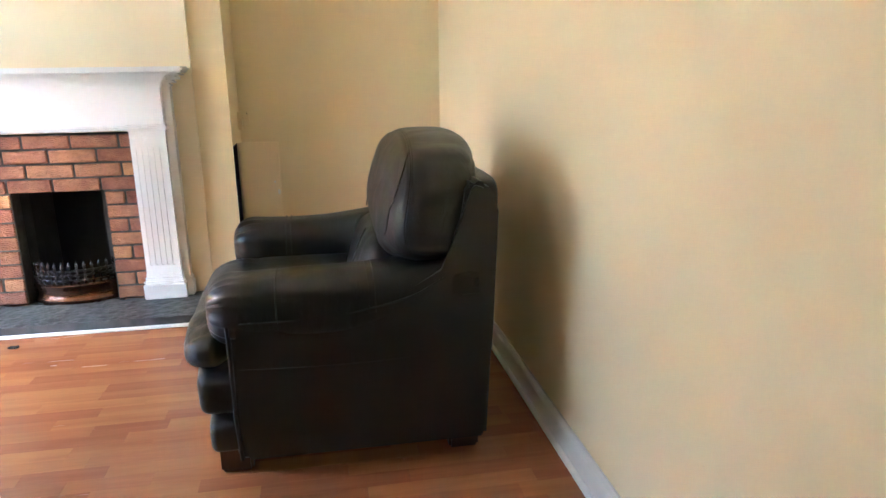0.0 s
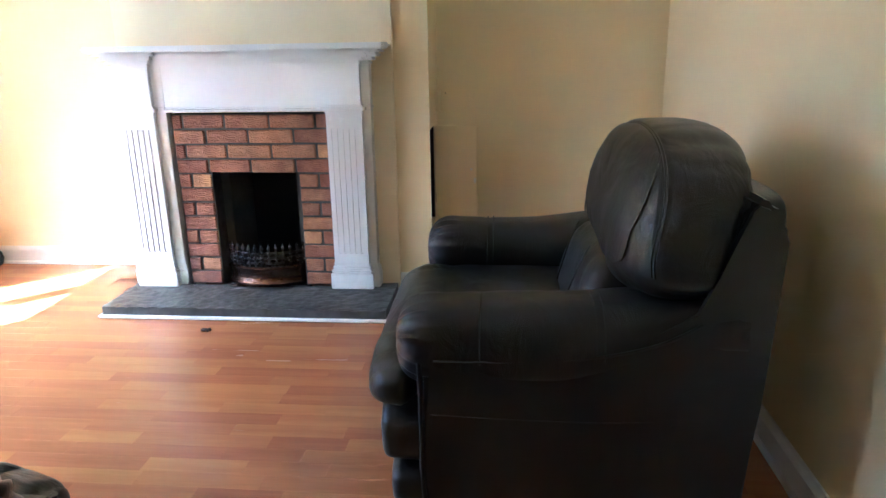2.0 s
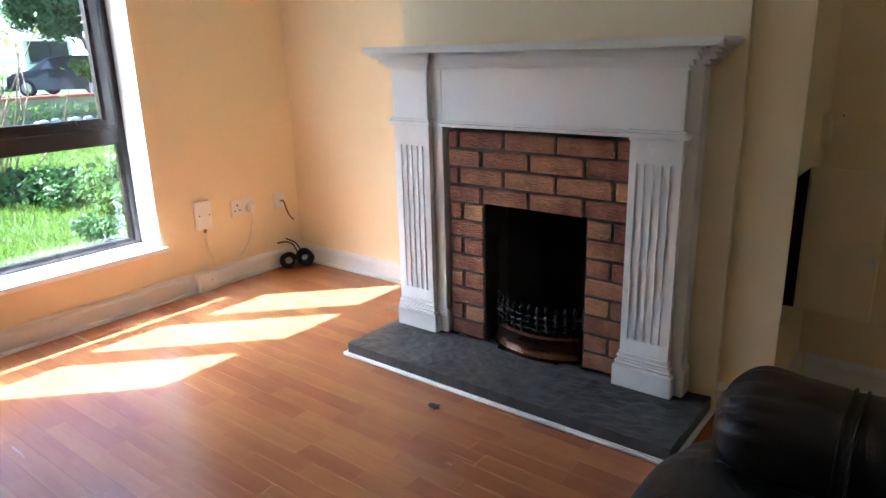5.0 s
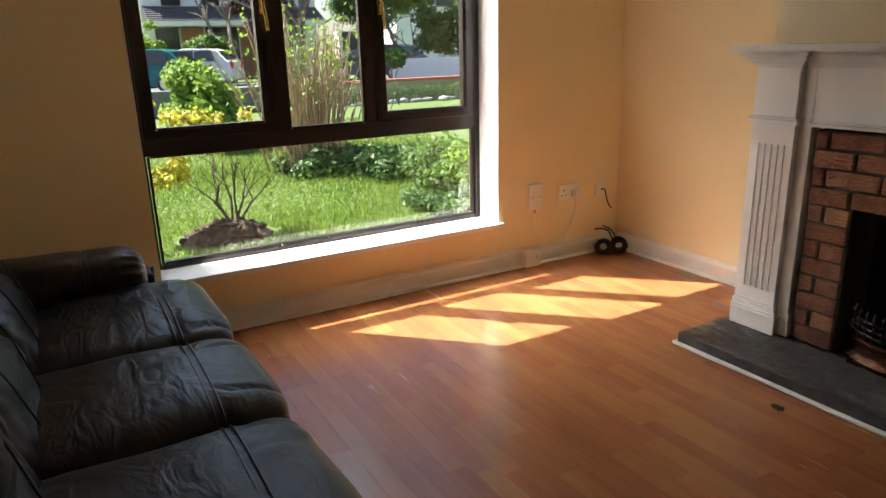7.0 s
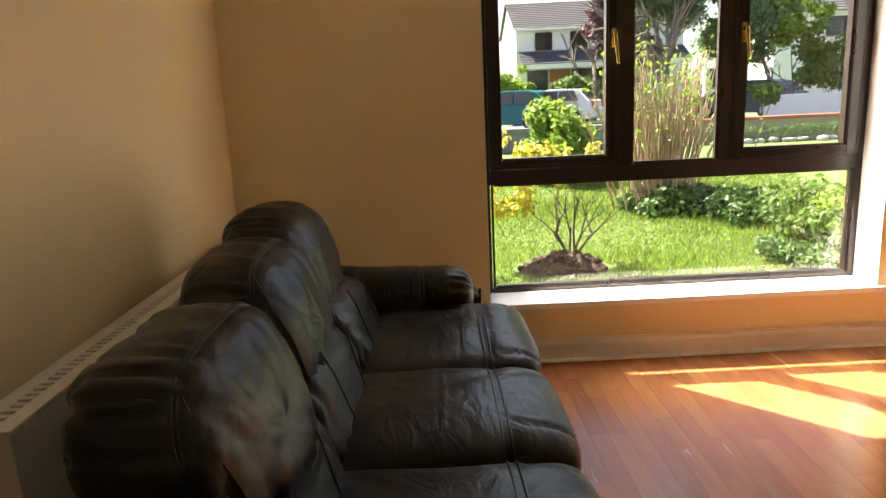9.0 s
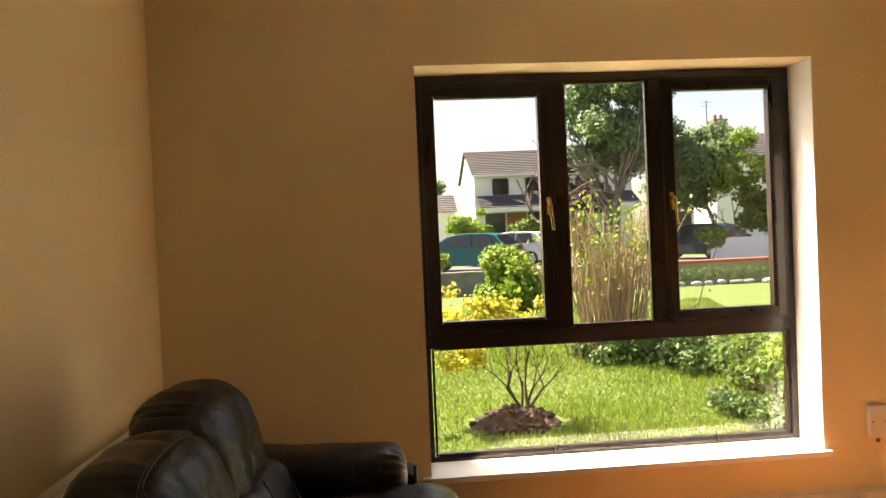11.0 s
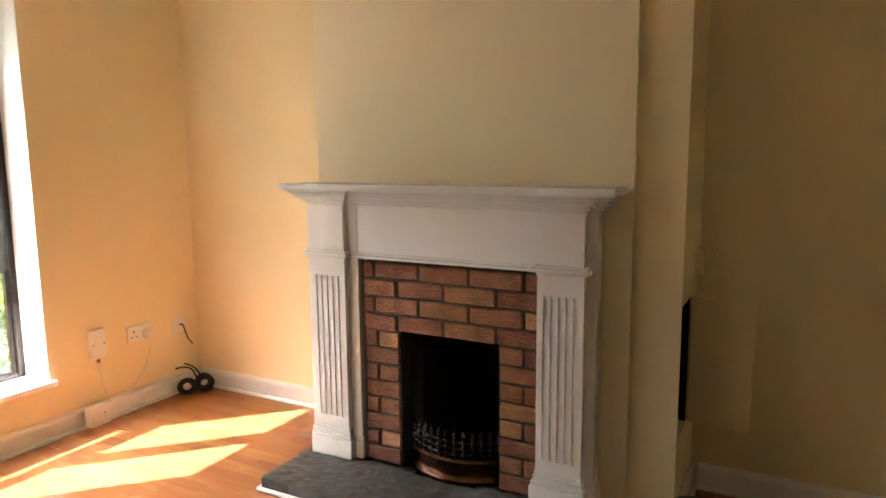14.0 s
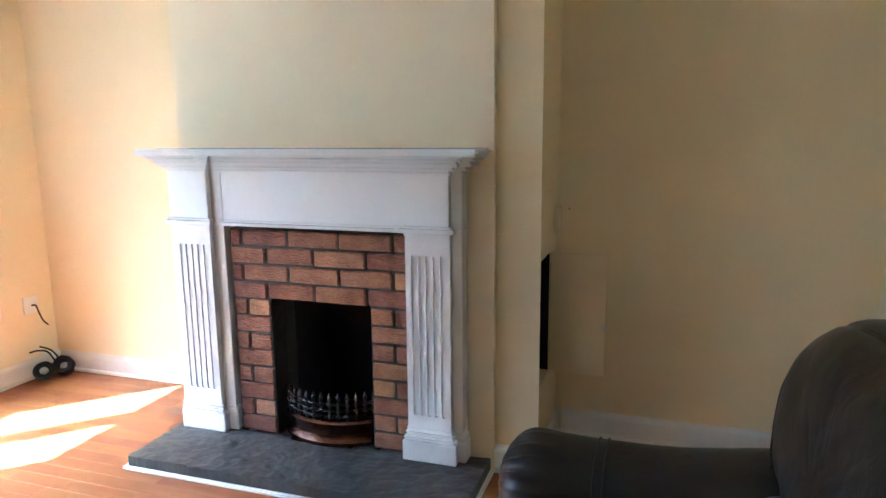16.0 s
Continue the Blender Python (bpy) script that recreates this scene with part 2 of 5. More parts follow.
# ---- the room's shell ----
WX, EX, NY, SY, CEIL = -1.83, 1.93, 0.47, -3.16, 2.38
OUT = -2.065
WY0, WY1, WZ0, WZ1 = -2.10, -0.387, 0.252, 1.975
DX0, DX1, DZ = 0.80, 1.72, 2.06

structure("wall_west", boxes((OUT, WX, SY - 0.3, WY0, -0.3, CEIL), (OUT, WX, WY1, NY + 0.3, -0.3, CEIL), (OUT, WX, WY0, WY1, -0.3, WZ0), (OUT, WX, WY0, WY1, WZ1, CEIL)), M_WALL, "cream painted outer wall with a wide window opening", "wall")
structure("wall_east", boxes((EX, EX + 0.12, SY - 1.6, NY + 0.3, -0.05, CEIL)), M_WALL, "cream painted plaster wall behind the armchair", "wall")
structure("wall_north", boxes((WX, EX, NY, NY + 0.3, -0.05, CEIL)), M_WALL, "cream painted wall of the fireplace alcoves", "wall")
structure("wall_south", boxes((WX, DX0, SY - 0.12, SY, -0.05, CEIL), (DX1, EX, SY - 0.12, SY, -0.05, CEIL), (DX0, DX1, SY - 0.12, SY, DZ, CEIL)), M_WALL, "cream painted wall behind the sofa with a doorway", "wall")
structure("wall_hall", boxes((0.3, EX, SY - 1.6, SY - 1.48, -0.05, CEIL), (0.18, 0.3, SY - 1.6, SY - 0.12, -0.05, CEIL)), M_WALL, "plain cream hall wall beyond the doorway", "wall")
# the breast: brick opening below, painted above, a narrower pier beside it
BY, PY, BX0, BX1, PX1 = 0.05, 0.078, -0.61, 0.655, 0.812
structure("chimney_breast", boxes((BX0, -0.372, BY, NY, 0, 1.10), (0.36, BX1, BY, NY, 0, 1.10), (-0.372, 0.36, BY, NY, 0.872, 1.10), (BX0, BX1, BY, NY, 1.10, CEIL)), M_WALL_SKYLIT, "cream painted chimney breast above the mantelpiece, its colour paled for skylight", "wall")
HZ0, HZ1, HY1 = 0.325, 0.782, 0.292
structure("wall_pier", boxes((BX1, PX1, PY, NY, 0, HZ0), (BX1, PX1, PY, NY, HZ1, CEIL), (BX1, PX1, HY1, NY, HZ0, HZ1), (BX1, PX1 - 0.1, PY, HY1, HZ0, HZ1), (PX1 - 0.1, PX1, PY, PY + 0.008, HZ0, HZ1)), M_WALL, "cream painted pier beside the chimney breast with a meter hatch", "wall")
# thin near-black sheets added to imitate the shade within the hatch
part("hatch_lining", boxes((PX1 - 0.1, PX1 - 0.004, PY + 0.012, PY + 0.016, HZ0, HZ1), (PX1 - 0.099, PX1 - 0.095, PY + 0.012, HY1, HZ0, HZ1), (PX1 - 0.1, PX1 - 0.004, HY1 - 0.006, HY1 - 0.002, HZ0, HZ1)), M_SOOT_SHADE, bpy.data.objects["wall_pier"], "near-black sheets imitating the shade inside the meter recess")
structure("ceiling", boxes((OUT, EX + 0.12, SY - 1.6, NY + 0.3, CEIL, CEIL + 0.15)), M_CEIL, "flat white painted ceiling", "ceiling")
structure("floor", boxes((WX - 0.05, EX, SY - 0.12, NY, -0.06, -0.0012), (0.3, EX, SY - 1.48, SY - 0.12, -0.06, -0.0012)), M_UNDER, "warm cherry-toned strip laminate floor", "floor")


def skirting(p0, p1, out, h=0.098):
    p0, p1 = Vector((*p0, 0.001)), Vector((*p1, 0.001))
    prof = [(0, 0), (0.017, 0), (0.017, h * 0.78), (0.014, h * 0.88), (0.008, h * 0.95), (0.006, h), (0, h)]
    ob = structure("baseboard", extrude_profile(bmesh.new(), prof, p0, p1 - p0, out, (0, 0, 1)), M_SKIRT, "white painted skirting board along the wall", "skirting board")
    q = [(0.017, 0), (0.030, 0), (0.028, 0.008), (0.023, 0.013), (0.017, 0.014)]
    part("quadrant", extrude_profile(bmesh.new(), q, p0, p1 - p0, out, (0, 0, 1)), M_SKIRT, ob)
    return ob


skirting((WX, SY), (WX, NY), (1, 0, 0))
skirting((WX + 0.03, NY), (BX0, NY), (0, -1, 0))
skirting((PX1 + 0.03, NY), (EX, NY), (0, -1, 0))
skirting((EX, SY), (EX, NY - 0.03), (-1, 0, 0))
skirting((PX1, PY), (PX1, NY), (1, 0, 0))
skirting((BX1 + 0.002, PY), (PX1 + 0.017, PY), (0, -1, 0))
skirting((WX + 0.03, SY), (DX0 - 0.07, SY), (0, 1, 0))
skirting((BX0, BY), (BX0, NY - 0.03), (-1, 0, 0))
for x in (DX0, DX1):
    s = -1 if x == DX0 else 1
    structure("door_trim", boxes((min(x, x + s * 0.07), max(x, x + s * 0.07), SY, SY + 0.018, 0, DZ + 0.07), bevel=0.004), M_WHITE, "white painted architrave of the doorway", "door trim")

# ---- window ----
win = tagged(new("window_1"), "dark brown framed window with two casements above a picture pane", "window", kind="structure")
win.matrix_basis = Matrix.Translation((-2.03, -1.24, WZ0))
FX0, FX1 = -2.055, -2.005


def bar(name, y0, y1, z0, z1, x0=FX0, x1=FX1, parent=win, label=""):
    e = 0.005 if name in ("frame_head", "frame_cill", "transom") else 0.0
    f = 0.005 if name == "mullion" else 0.0
    g = 0.0015 if e else 0.003 if f else 0.0
    return part(name, boxes((x0 + g, x1 - g, y0 - e, y1 + e, z0 - f, z1 + f), bevel=0.004), M_FRAME, parent, label)


bar("frame_jamb", WY0 + 0.001, -2.069, WZ0 + 0.022, WZ1 - 0.001)
bar("frame_jamb", -0.421, WY1 - 0.001, WZ0 + 0.022, WZ1 - 0.001)
bar("frame_head", -2.069, -0.421, 1.936, WZ1 - 0.001)
bar("frame_cill", -2.064, -0.426, WZ0 + 0.022, 0.297)
bar("transom", -2.069, -0.421, 0.777, 0.842)
bar("mullion", -1.492, -1.432, 0.842, 1.936)
bar("mullion", -1.046, -0.988, 0.842, 1.936)
for a in ((-2.064, -0.426, 0.777, 0.297), (-1.432, -1.046, 1.936, 0.842)):
    y0, y1, zt, zb = a
    for r in ((y0, y0 + 0.010, zb, zt), (y1 - 0.010, y1, zb, zt), (y0 + 0.010, y1 - 0.010, zb, zb + 0.010), (y0 + 0.010, y1 - 0.010, zt - 0.010, zt)):
        bar("glazing_bead", *r, x0=-2.046, x1=-2.012)


def pane(y0, y1, z0, z1, parent, x=-2.036):
    g = part("pane", boxes((x - 0.003, x + 0.003, y0, y1, z0, z1)), M_GLASS, parent, "clear glass pane")
    g.visible_shadow = False
    return g


pane(-2.060, -0.430, 0.302, 0.772, win)
pane(-1.427, -1.051, 0.847, 1.931, win)


def casement(y0, y1, z0, z1, g, handle_y):
    cm = boxes((-2.052, -1.988, y0, g[0], z0, z1), (-2.052, -1.988, g[1], y1, z0, z1), bevel=0.004)
    box(cm, -2.050, -1.990, g[0] - 0.012, g[1] + 0.012, z0 + 0.001, g[2], bevel=0.002)
    box(cm, -2.050, -1.990, g[0] - 0.012, g[1] + 0.012, g[3], z1 - 0.001, bevel=0.002)
    c = part("casement", cm, M_FRAME, win, "dark brown opening casement")
    for r in ((y0 + 0.012, y0 + 0.017, z0 + 0.012, z1 - 0.012), (y1 - 0.017, y1 - 0.012, z0 + 0.012, z1 - 0.012), (y0 + 0.017, y1 - 0.017, z0 + 0.012, z0 + 0.017), (y0 + 0.017, y1 - 0.017, z1 - 0.017, z1 - 0.012)):
        bar("moulding", *r, x0=-1.992, x1=-1.984, parent=c)
    for r in ((g[0], g[0] + 0.008, g[2], g[3]), (g[1] - 0.008, g[1], g[2], g[3]), (g[0] + 0.008, g[1] - 0.008, g[2], g[2] + 0.008), (g[0] + 0.008, g[1] - 0.008, g[3] - 0.008, g[3])):
        bar("glazing_bead", *r, x0=-2.044, x1=-1.997, parent=c)
    pane(g[0] + 0.004, g[1] - 0.004, g[2] + 0.004, g[3] - 0.004, c)
    bm = bmesh.new()
    box(bm, -1.988, -1.980, handle_y - 0.011, handle_y + 0.011, 1.345, 1.425, bevel=0.003)
    cyl(bm, (-1.985, handle_y, 1.40), (-1.955, handle_y, 1.40), 0.008)
    cyl(bm, (-1.957, handle_y, 1.405), (-1.957, handle_y + 0.012, 1.285), 0.0085, 0.0065)
    puff(bm, (-1.957, handle_y + 0.012, 1.285), (0.008, 0.008, 0.010), 0.9, nu=10, nv=6, wob=0)
    part("handle", bm, M_BRASS, c, "brass window handle", smooth=True)
    return c


casement(-2.069, -1.494, 0.844, 1.934, (-2.018, -1.543, 0.884, 1.880), -1.522)
casement(-0.986, -0.421, 0.844, 1.934, (-0.942, -0.481, 0.885, 1.888), -0.962)
part("window_board", boxes((FX1 + 0.001, WX + 0.028, WY0 + 0.001, WY1 - 0.001, WZ0 + 0.001, WZ0 + 0.024), (WX + 0.001, WX + 0.028, WY0 - 0.03, WY0 + 0.001, WZ0 + 0.001, WZ0 + 0.024), (WX + 0.001, WX + 0.028, WY1 - 0.001, WY1 + 0.022, WZ0 + 0.001, WZ0 + 0.024)), M_WHITE, win, "white gloss window board")
part("outer_sill", boxes((OUT - 0.11, FX0 - 0.001, WY0 + 0.001, WY1 - 0.001, WZ0 - 0.06, WZ0 + 0.004), bevel=0.006), mat("concrete_sill", (0.27, 0.26, 0.25), 0.85, vary=0.1, bump=0.3), win, "pale concrete outer sill")
for y0, y1 in ((WY0 + 0.0005, WY0 + 0.004), (WY1 - 0.004, WY1 - 0.0005)):
    part("reveal_lining", boxes((FX1 + 0.001, WX + 0.0005, y0, y1, WZ0 + 0.025, WZ1 - 0.004)), M_WHITE, win, "white painted window reveal")

for y0, y1, deep in ((WY0 - 0.24, WY0 - 0.004, 0.13), (WY1 + 0.004, WY1 + 0.24, 0.06)):
    pier = structure("outer_pier", boxes((OUT - deep, OUT - 0.001, y0, y1, -0.3, 2.9)), mat("pale_mortar", (0.5, 0.47, 0.42), 0.9, vary=0.1), "pale buff brick pier beside the window outside", "wall")
    pm = mat("buff_brick", (0.52, 0.40, 0.28), 0.85, vary=0.12, bump=0.4, bscale=60)
    for k in range(26):
        part("brick", boxes((OUT - deep - 0.003, OUT - 0.002, y0 - 0.003, y1 + 0.003, -0.15 + k * 0.075, -0.085 + k * 0.075), bevel=0.003), pm, pier)

# ---- fireplace ----
HT = 0.052
hearth = thing("hearth", (0, -0.13, 0), "dark grey riven slate hearth slab with white floor trim", "hearth")


def slab(x0, x1, y0, y1, z0, z1, nx, ny, amp):
    """A slab with a riven, uneven top and chipped edge."""
    bm = bmesh.new()
    top = [[bm.verts.new((x0 + (x1 - x0) * i / nx + (noise.noise((i * 0.9, j * 3.1, 4)) * 0.003 if j in (0, ny) else 0), y0 + (y1 - y0) * j / ny + (noise.noise((i * 1.3, 7, j)) * 0.0035 if j == 0 else 0),
                           z1 + amp * (noise.fractal((i * 0.15, j * 0.19, 3), 0.7, 2.1, 5) - 0.4 * abs(noise.noise((i * 0.11, j * 0.17, 9)))))) for i in range(nx + 1)] for j in range(ny + 1)]
    for j in range(ny):
        for i in range(nx):
            bm.faces.new((top[j][i], top[j][i + 1], top[j + 1][i + 1], top[j + 1][i]))
    rim = [top[0][i] for i in range(nx + 1)] + [top[j][nx] for j in range(1, ny + 1)] + [top[ny][i] for i in range(nx - 1, -1, -1)] + [top[j][0] for j in range(ny - 1, 0, -1)]
    low = [bm.verts.new((v.co.x, v.co.y, z0)) for v in rim]
    for i in range(len(rim)):
        k = (i + 1) % len(rim)
        bm.faces.new((rim[i], low[i], low[k], rim[k]))
    bm.faces.new(low)
    return bm


part("slab", slab(-0.645, 0.645, -0.320, -0.001, 0.001, HT, 190, 56, 0.0052), M_SLATE, hearth, smooth=True, angle=40)
part("slab", slab(-0.645, -0.3725, -0.001, BY - 0.002, 0.001, HT, 30, 6, 0.004), M_SLATE, hearth, smooth=True, angle=40)
part("slab", slab(0.3605, 0.645, -0.001, BY - 0.002, 0.001, HT, 30, 6, 0.004), M_SLATE, hearth, smooth=True, angle=40)
part("floor_trim", boxes((-0.662, 0.662, -0.337, -0.321, 0.001, 0.017), bevel=0.005), M_WHITE, hearth, "white painted beading")
part("floor_trim", boxes((0.646, 0.662, -0.321, BY - 0.005, 0.001, 0.017), bevel=0.005), M_WHITE, hearth, "white painted beading")
part("floor_trim", boxes((-0.662, -0.646, -0.321, BY - 0.005, 0.001, 0.017), bevel=0.005), M_WHITE, hearth, "white painted beading")

# surround
sur = thing("fire_surround", (0, 0, HT), "white painted wooden fire surround with fluted pilasters", "fireplace surround")
YB = BY - 0.001


def pilaster(x0, x1):
    """The fluted board, its plinth, collar and frieze block."""
    yf = -0.036
    p = bmesh.new()
    n, fw = 5, 0.0125
    gap = (x1 - x0 - 0.044 - n * fw) / (n - 1)
    z0, z1, zt = 0.225, 0.805, 0.885
    xs = [x0 + 0.022 + i * (fw + gap) for i in range(n)]
    box(p, x0, x1, yf + 0.007, -0.012, 0.17, zt)
    box(p, x0, x1, yf, yf + 0.007, 0.17, z0)
    box(p, x0, x1, yf, yf + 0.007, z1, zt)
    edges = [x0] + [q for x in xs for q in (x, x + fw)] + [x1]
    for a, b in zip(edges[::2], edges[1::2]):
        box(p, a, b, yf, yf + 0.007, z0, z1)
    part("pilaster", p, M_WHITE, sur, "white fluted pilaster")
    pl = bmesh.new()
    for g, za, zb, bv in ((0.020, HT + 0.001, 0.128, 0.003), (0.017, 0.128, 0.148, 0.008), (0.011, 0.148, 0.168, 0.008), (0.005, 0.168, 0.180, 0.004)):
        box(pl, x0 - g, x1 + g, yf - g * 0.7, -0.010, za, zb, bevel=bv)
    part("plinth", pl, M_WHITE, sur)
    co = bmesh.new()
    for g, za, zb in ((0.005, 0.874, 0.884), (0.021, 0.885, 0.900), (0.010, 0.900, 0.908)):
        box(co, x0 - g, x1 + g, yf - g, -0.010, za, zb, bevel=0.003)
    part("collar", co, M_WHITE, sur)
    part("frieze_block", boxes((x0 + 0.002, x1 - 0.002, yf, -0.010, 0.908, 1.090), bevel=0.002), M_WHITE, sur)


PL, PR = (-0.595, -0.432), (0.362, 0.524)
pilaster(*PL)
pilaster(*PR)
# backing boards that run back to the wall
for x0, x1, y0 in ((-0.628, -0.384, -0.012), (0.355, 0.560, -0.012)):
    part("backing_board", boxes((x0, x1, y0, YB, HT + 0.001, 1.085), bevel=0.002), M_WHITE, sur)
    part("backing_plinth", boxes((x0 - 0.012, x1 + (0.012 if x0 > 0 else 0.010), y0 - 0.006, YB, HT + 0.002, 0.130), (x0 - 0.008, x1 + 0.008, y0 - 0.004, YB, 0.130, 0.152), bevel=0.004), M_WHITE, sur)
    part("backing_collar", boxes((x0 - 0.014, x1 + 0.004, y0 - 0.012, YB, 0.886, 0.904), bevel=0.004), M_WHITE, sur)
part("frieze", boxes((-0.430, 0.360, -0.010, YB, 0.885, 1.088), bevel=0.002), M_WHITE, sur, "smooth white frieze board")
part("frieze_bead", boxes((-0.431, 0.361, -0.034, -0.0105, 0.882, 0.894), (-0.431, 0.361, -0.021, -0.0105, 0.894, 0.902), bevel=0.003), M_WHITE, sur)


def cornice(x0, x1, yb, yf, z0, z1, flare):
    """A crown moulding round three sides, in stepped and curved courses."""
    bm = bmesh.new()
    h = z1 - z0
    rows = ((0.0, 0.13, 0.10), (0.20, 0.31, 0.30), (0.38, 0.53, 0.54), (0.61, 0.69, 0.76), (0.75, 0.80, 0.86))
    for k0, k1, f in rows:
        g = flare * f
        box(bm, x0 - g, x1 + g, yf - g, yb, z0 + h * k0, z0 + h * k1, bevel=0.003)
    for (a0, a1, f0), (b0, b1, f1) in zip(rows, rows[1:]):
        g = flare * (f0 + f1) / 2 - 0.018
        box(bm, x0 - g, x1 + g, yf - g, yb, z0 + h * (a1 - 0.04), z0 + h * (b0 + 0.04))
    return bm


part("cornice", cornice(PL[0] + 0.004, PR[1] + 0.036, YB, -0.016, 1.080, 1.162, 0.085), M_WHITE, sur)
part("cornice_block", cornice(PL[0], PL[1], -0.02, -0.036, 1.080, 1.160, 0.078), M_WHITE, sur)
part("cornice_block", cornice(PR[0], PR[1], -0.02, -0.036, 1.080, 1.160, 0.078), M_WHITE, sur)
part("mantel_shelf", boxes((-0.672, 0.648, -0.138, YB, 1.146, 1.170), bevel=0.009), M_WHITE, sur, "white mantel shelf with rounded edge")

# brick lining: bed of mortar, bricks last in the file
lining = thing("brick_fireback_surround", (0, 0.02, HT), "red rustic brick panel around the open grate", "brickwork")
part("mortar_bed", boxes((-0.370, -0.206, 0.008, 0.10, HT, 0.870), (0.206, 0.358, 0.008, 0.10, HT, 0.870), (-0.206, 0.206, 0.008, 0.10, 0.602, 0.870)), M_MORTAR, lining, "dark grey mortar joints")
# the fire's chamber
ch = bmesh.new()
box(ch, -0.206, 0.206, 0.001, 0.445, 0.02, HT)
box(ch, -0.225, -0.206, 0.101, 0.44, HT, 0.70)
box(ch, 0.206, 0.225, 0.101, 0.44, HT, 0.70)
box(ch, -0.206, 0.206, 0.40, 0.44, HT, 0.70)
box(ch, -0.206, 0.206, 0.101, 0.40, 0.66, 0.70)
chamber = structure("fire_chamber", ch, M_SOOT_SHADE, "soot-blackened open fire chamber", "fireback")
part("splay", boxes((-0.2055, -0.165, 0.101, 0.39, HT, 0.60), (0.165, 0.2055, 0.101, 0.39, HT, 0.60)), mat("smoked_fireclay", (0.05, 0.045, 0.038), 0.9, vary=0.3, bump=0.3, bscale=40), chamber)

# the grate front: bowed copper apron, three rails and finials
gr = thing("fire_grate", (0.0, 0.06, HT), "bowed copper and black iron fire grate front", "fire grate")
GC, GR = Vector((0.01, 0.225, 0)), 0.262


def arc(a0, a1, r, z, n=20):
    return [(GC.x + r * math.sin(a), GC.y - r * math.cos(a), z) for a in (a0 + (a1 - a0) * i / n for i in range(n + 1))]


A = radians(46)
ap = bmesh.new()
prof = [(0.004, HT), (0.012, HT + 0.004), (0.012, HT + 0.018), (0.002, HT + 0.028), (-0.004, HT + 0.045), (-0.001, HT + 0.065), (0.008, HT + 0.082), (0.010, HT + 0.092), (0.0, HT + 0.100), (-0.02, HT + 0.098), (-0.02, HT)]
cols = []
for i in range(29):
    a = -A + 2 * A * i / 28
    cols.append([ap.verts.new((GC.x + (GR + o) * math.sin(a), GC.y - (GR + o) * math.cos(a), z)) for o, z in prof])
for p, q in zip(cols, cols[1:]):
    for k in range(len(prof)):
        j = (k + 1) % len(prof)
        ap.faces.new((p[k], q[k], q[j], p[j]))
ap.faces.new(cols[0]), ap.faces.new(cols[-1])
apron = part("apron", ap, M_COPPER, gr, "embossed dark copper apron", smooth=True)
for s in (-1, 1):
    part("foot", boxes((s * 0.10 - 0.03, s * 0.10 + 0.03, -0.035, 0.0, HT - 0.001, HT + 0.016), bevel=0.005), M_COPPER, gr)
part("air_control", boxes((-0.03, 0.05, -0.052, -0.032, HT + 0.062, HT + 0.078), bevel=0.006), M_COPPER, apron, "copper slide knob")
for z in (0.118, 0.142, 0.166):
    wire("rail", arc(-A, A, GR - 0.006, HT + z, 12), 0.0055, M_IRON, gr)
for i in range(13):
    a = -A * 0.97 + 2 * A * 0.97 * i / 12
    x, y = GC.x + (GR - 0.004) * math.sin(a), GC.y - (GR - 0.004) * math.cos(a)
    b = bmesh.new()
    cyl(b, (x, y, HT + 0.095), (x, y, HT + 0.182), 0.0055, 0.0050, 8)
    for z in (0.118, 0.142, 0.166):
        puff(b, (x, y, HT + z), (0.0095, 0.0095, 0.008), 0.9, nu=8, nv=5, wob=0)
    puff(b, (x, y, HT + 0.190), (0.0085, 0.0085, 0.013), 1.0, nu=8, nv=6, wob=0)
    cyl(b, (x, y, HT + 0.196), (x, y, HT + 0.212), 0.006, 0.0012, 8)
    part("finial_bar", b, M_IRON, gr, smooth=True)

# ---- hatch door, plates and cables ----
hd = thing("meter_hatch_door", (PX1, HY1, HZ0), "cream painted wooden meter hatch door standing open", "cupboard door")
turn = Matrix.Translation((PX1 + 0.004, HY1 - 0.010, 0)) @ Matrix.Rotation(radians(-6), 4, "Z")
bm = boxes((0, 0.207, -0.007, 0.007, HZ0 + 0.004, HZ1), bevel=0.0025)
bmesh.ops.transform(bm, matrix=turn, verts=bm.verts)
leaf = part("door_leaf", bm, M_WALL, hd, "cream painted flat door leaf")
bm = bmesh.new()
box(bm, 0.190, 0.203, -0.013, -0.0075, 0.505, 0.530, bevel=0.002)
cyl(bm, (0.178, -0.0075, 0.572), (0.178, -0.011, 0.572), 0.006)
bmesh.ops.transform(bm, matrix=turn, verts=bm.verts)
part("catch", bm, M_PLASTIC, leaf, "small pale catch")
for z in (0.40, 0.70):
    part("hinge", boxes((PX1 + 0.0005, PX1 + 0.006, HY1 - 0.002, HY1 + 0.018, z, z + 0.045), bevel=0.001), M_BRASS, hd)


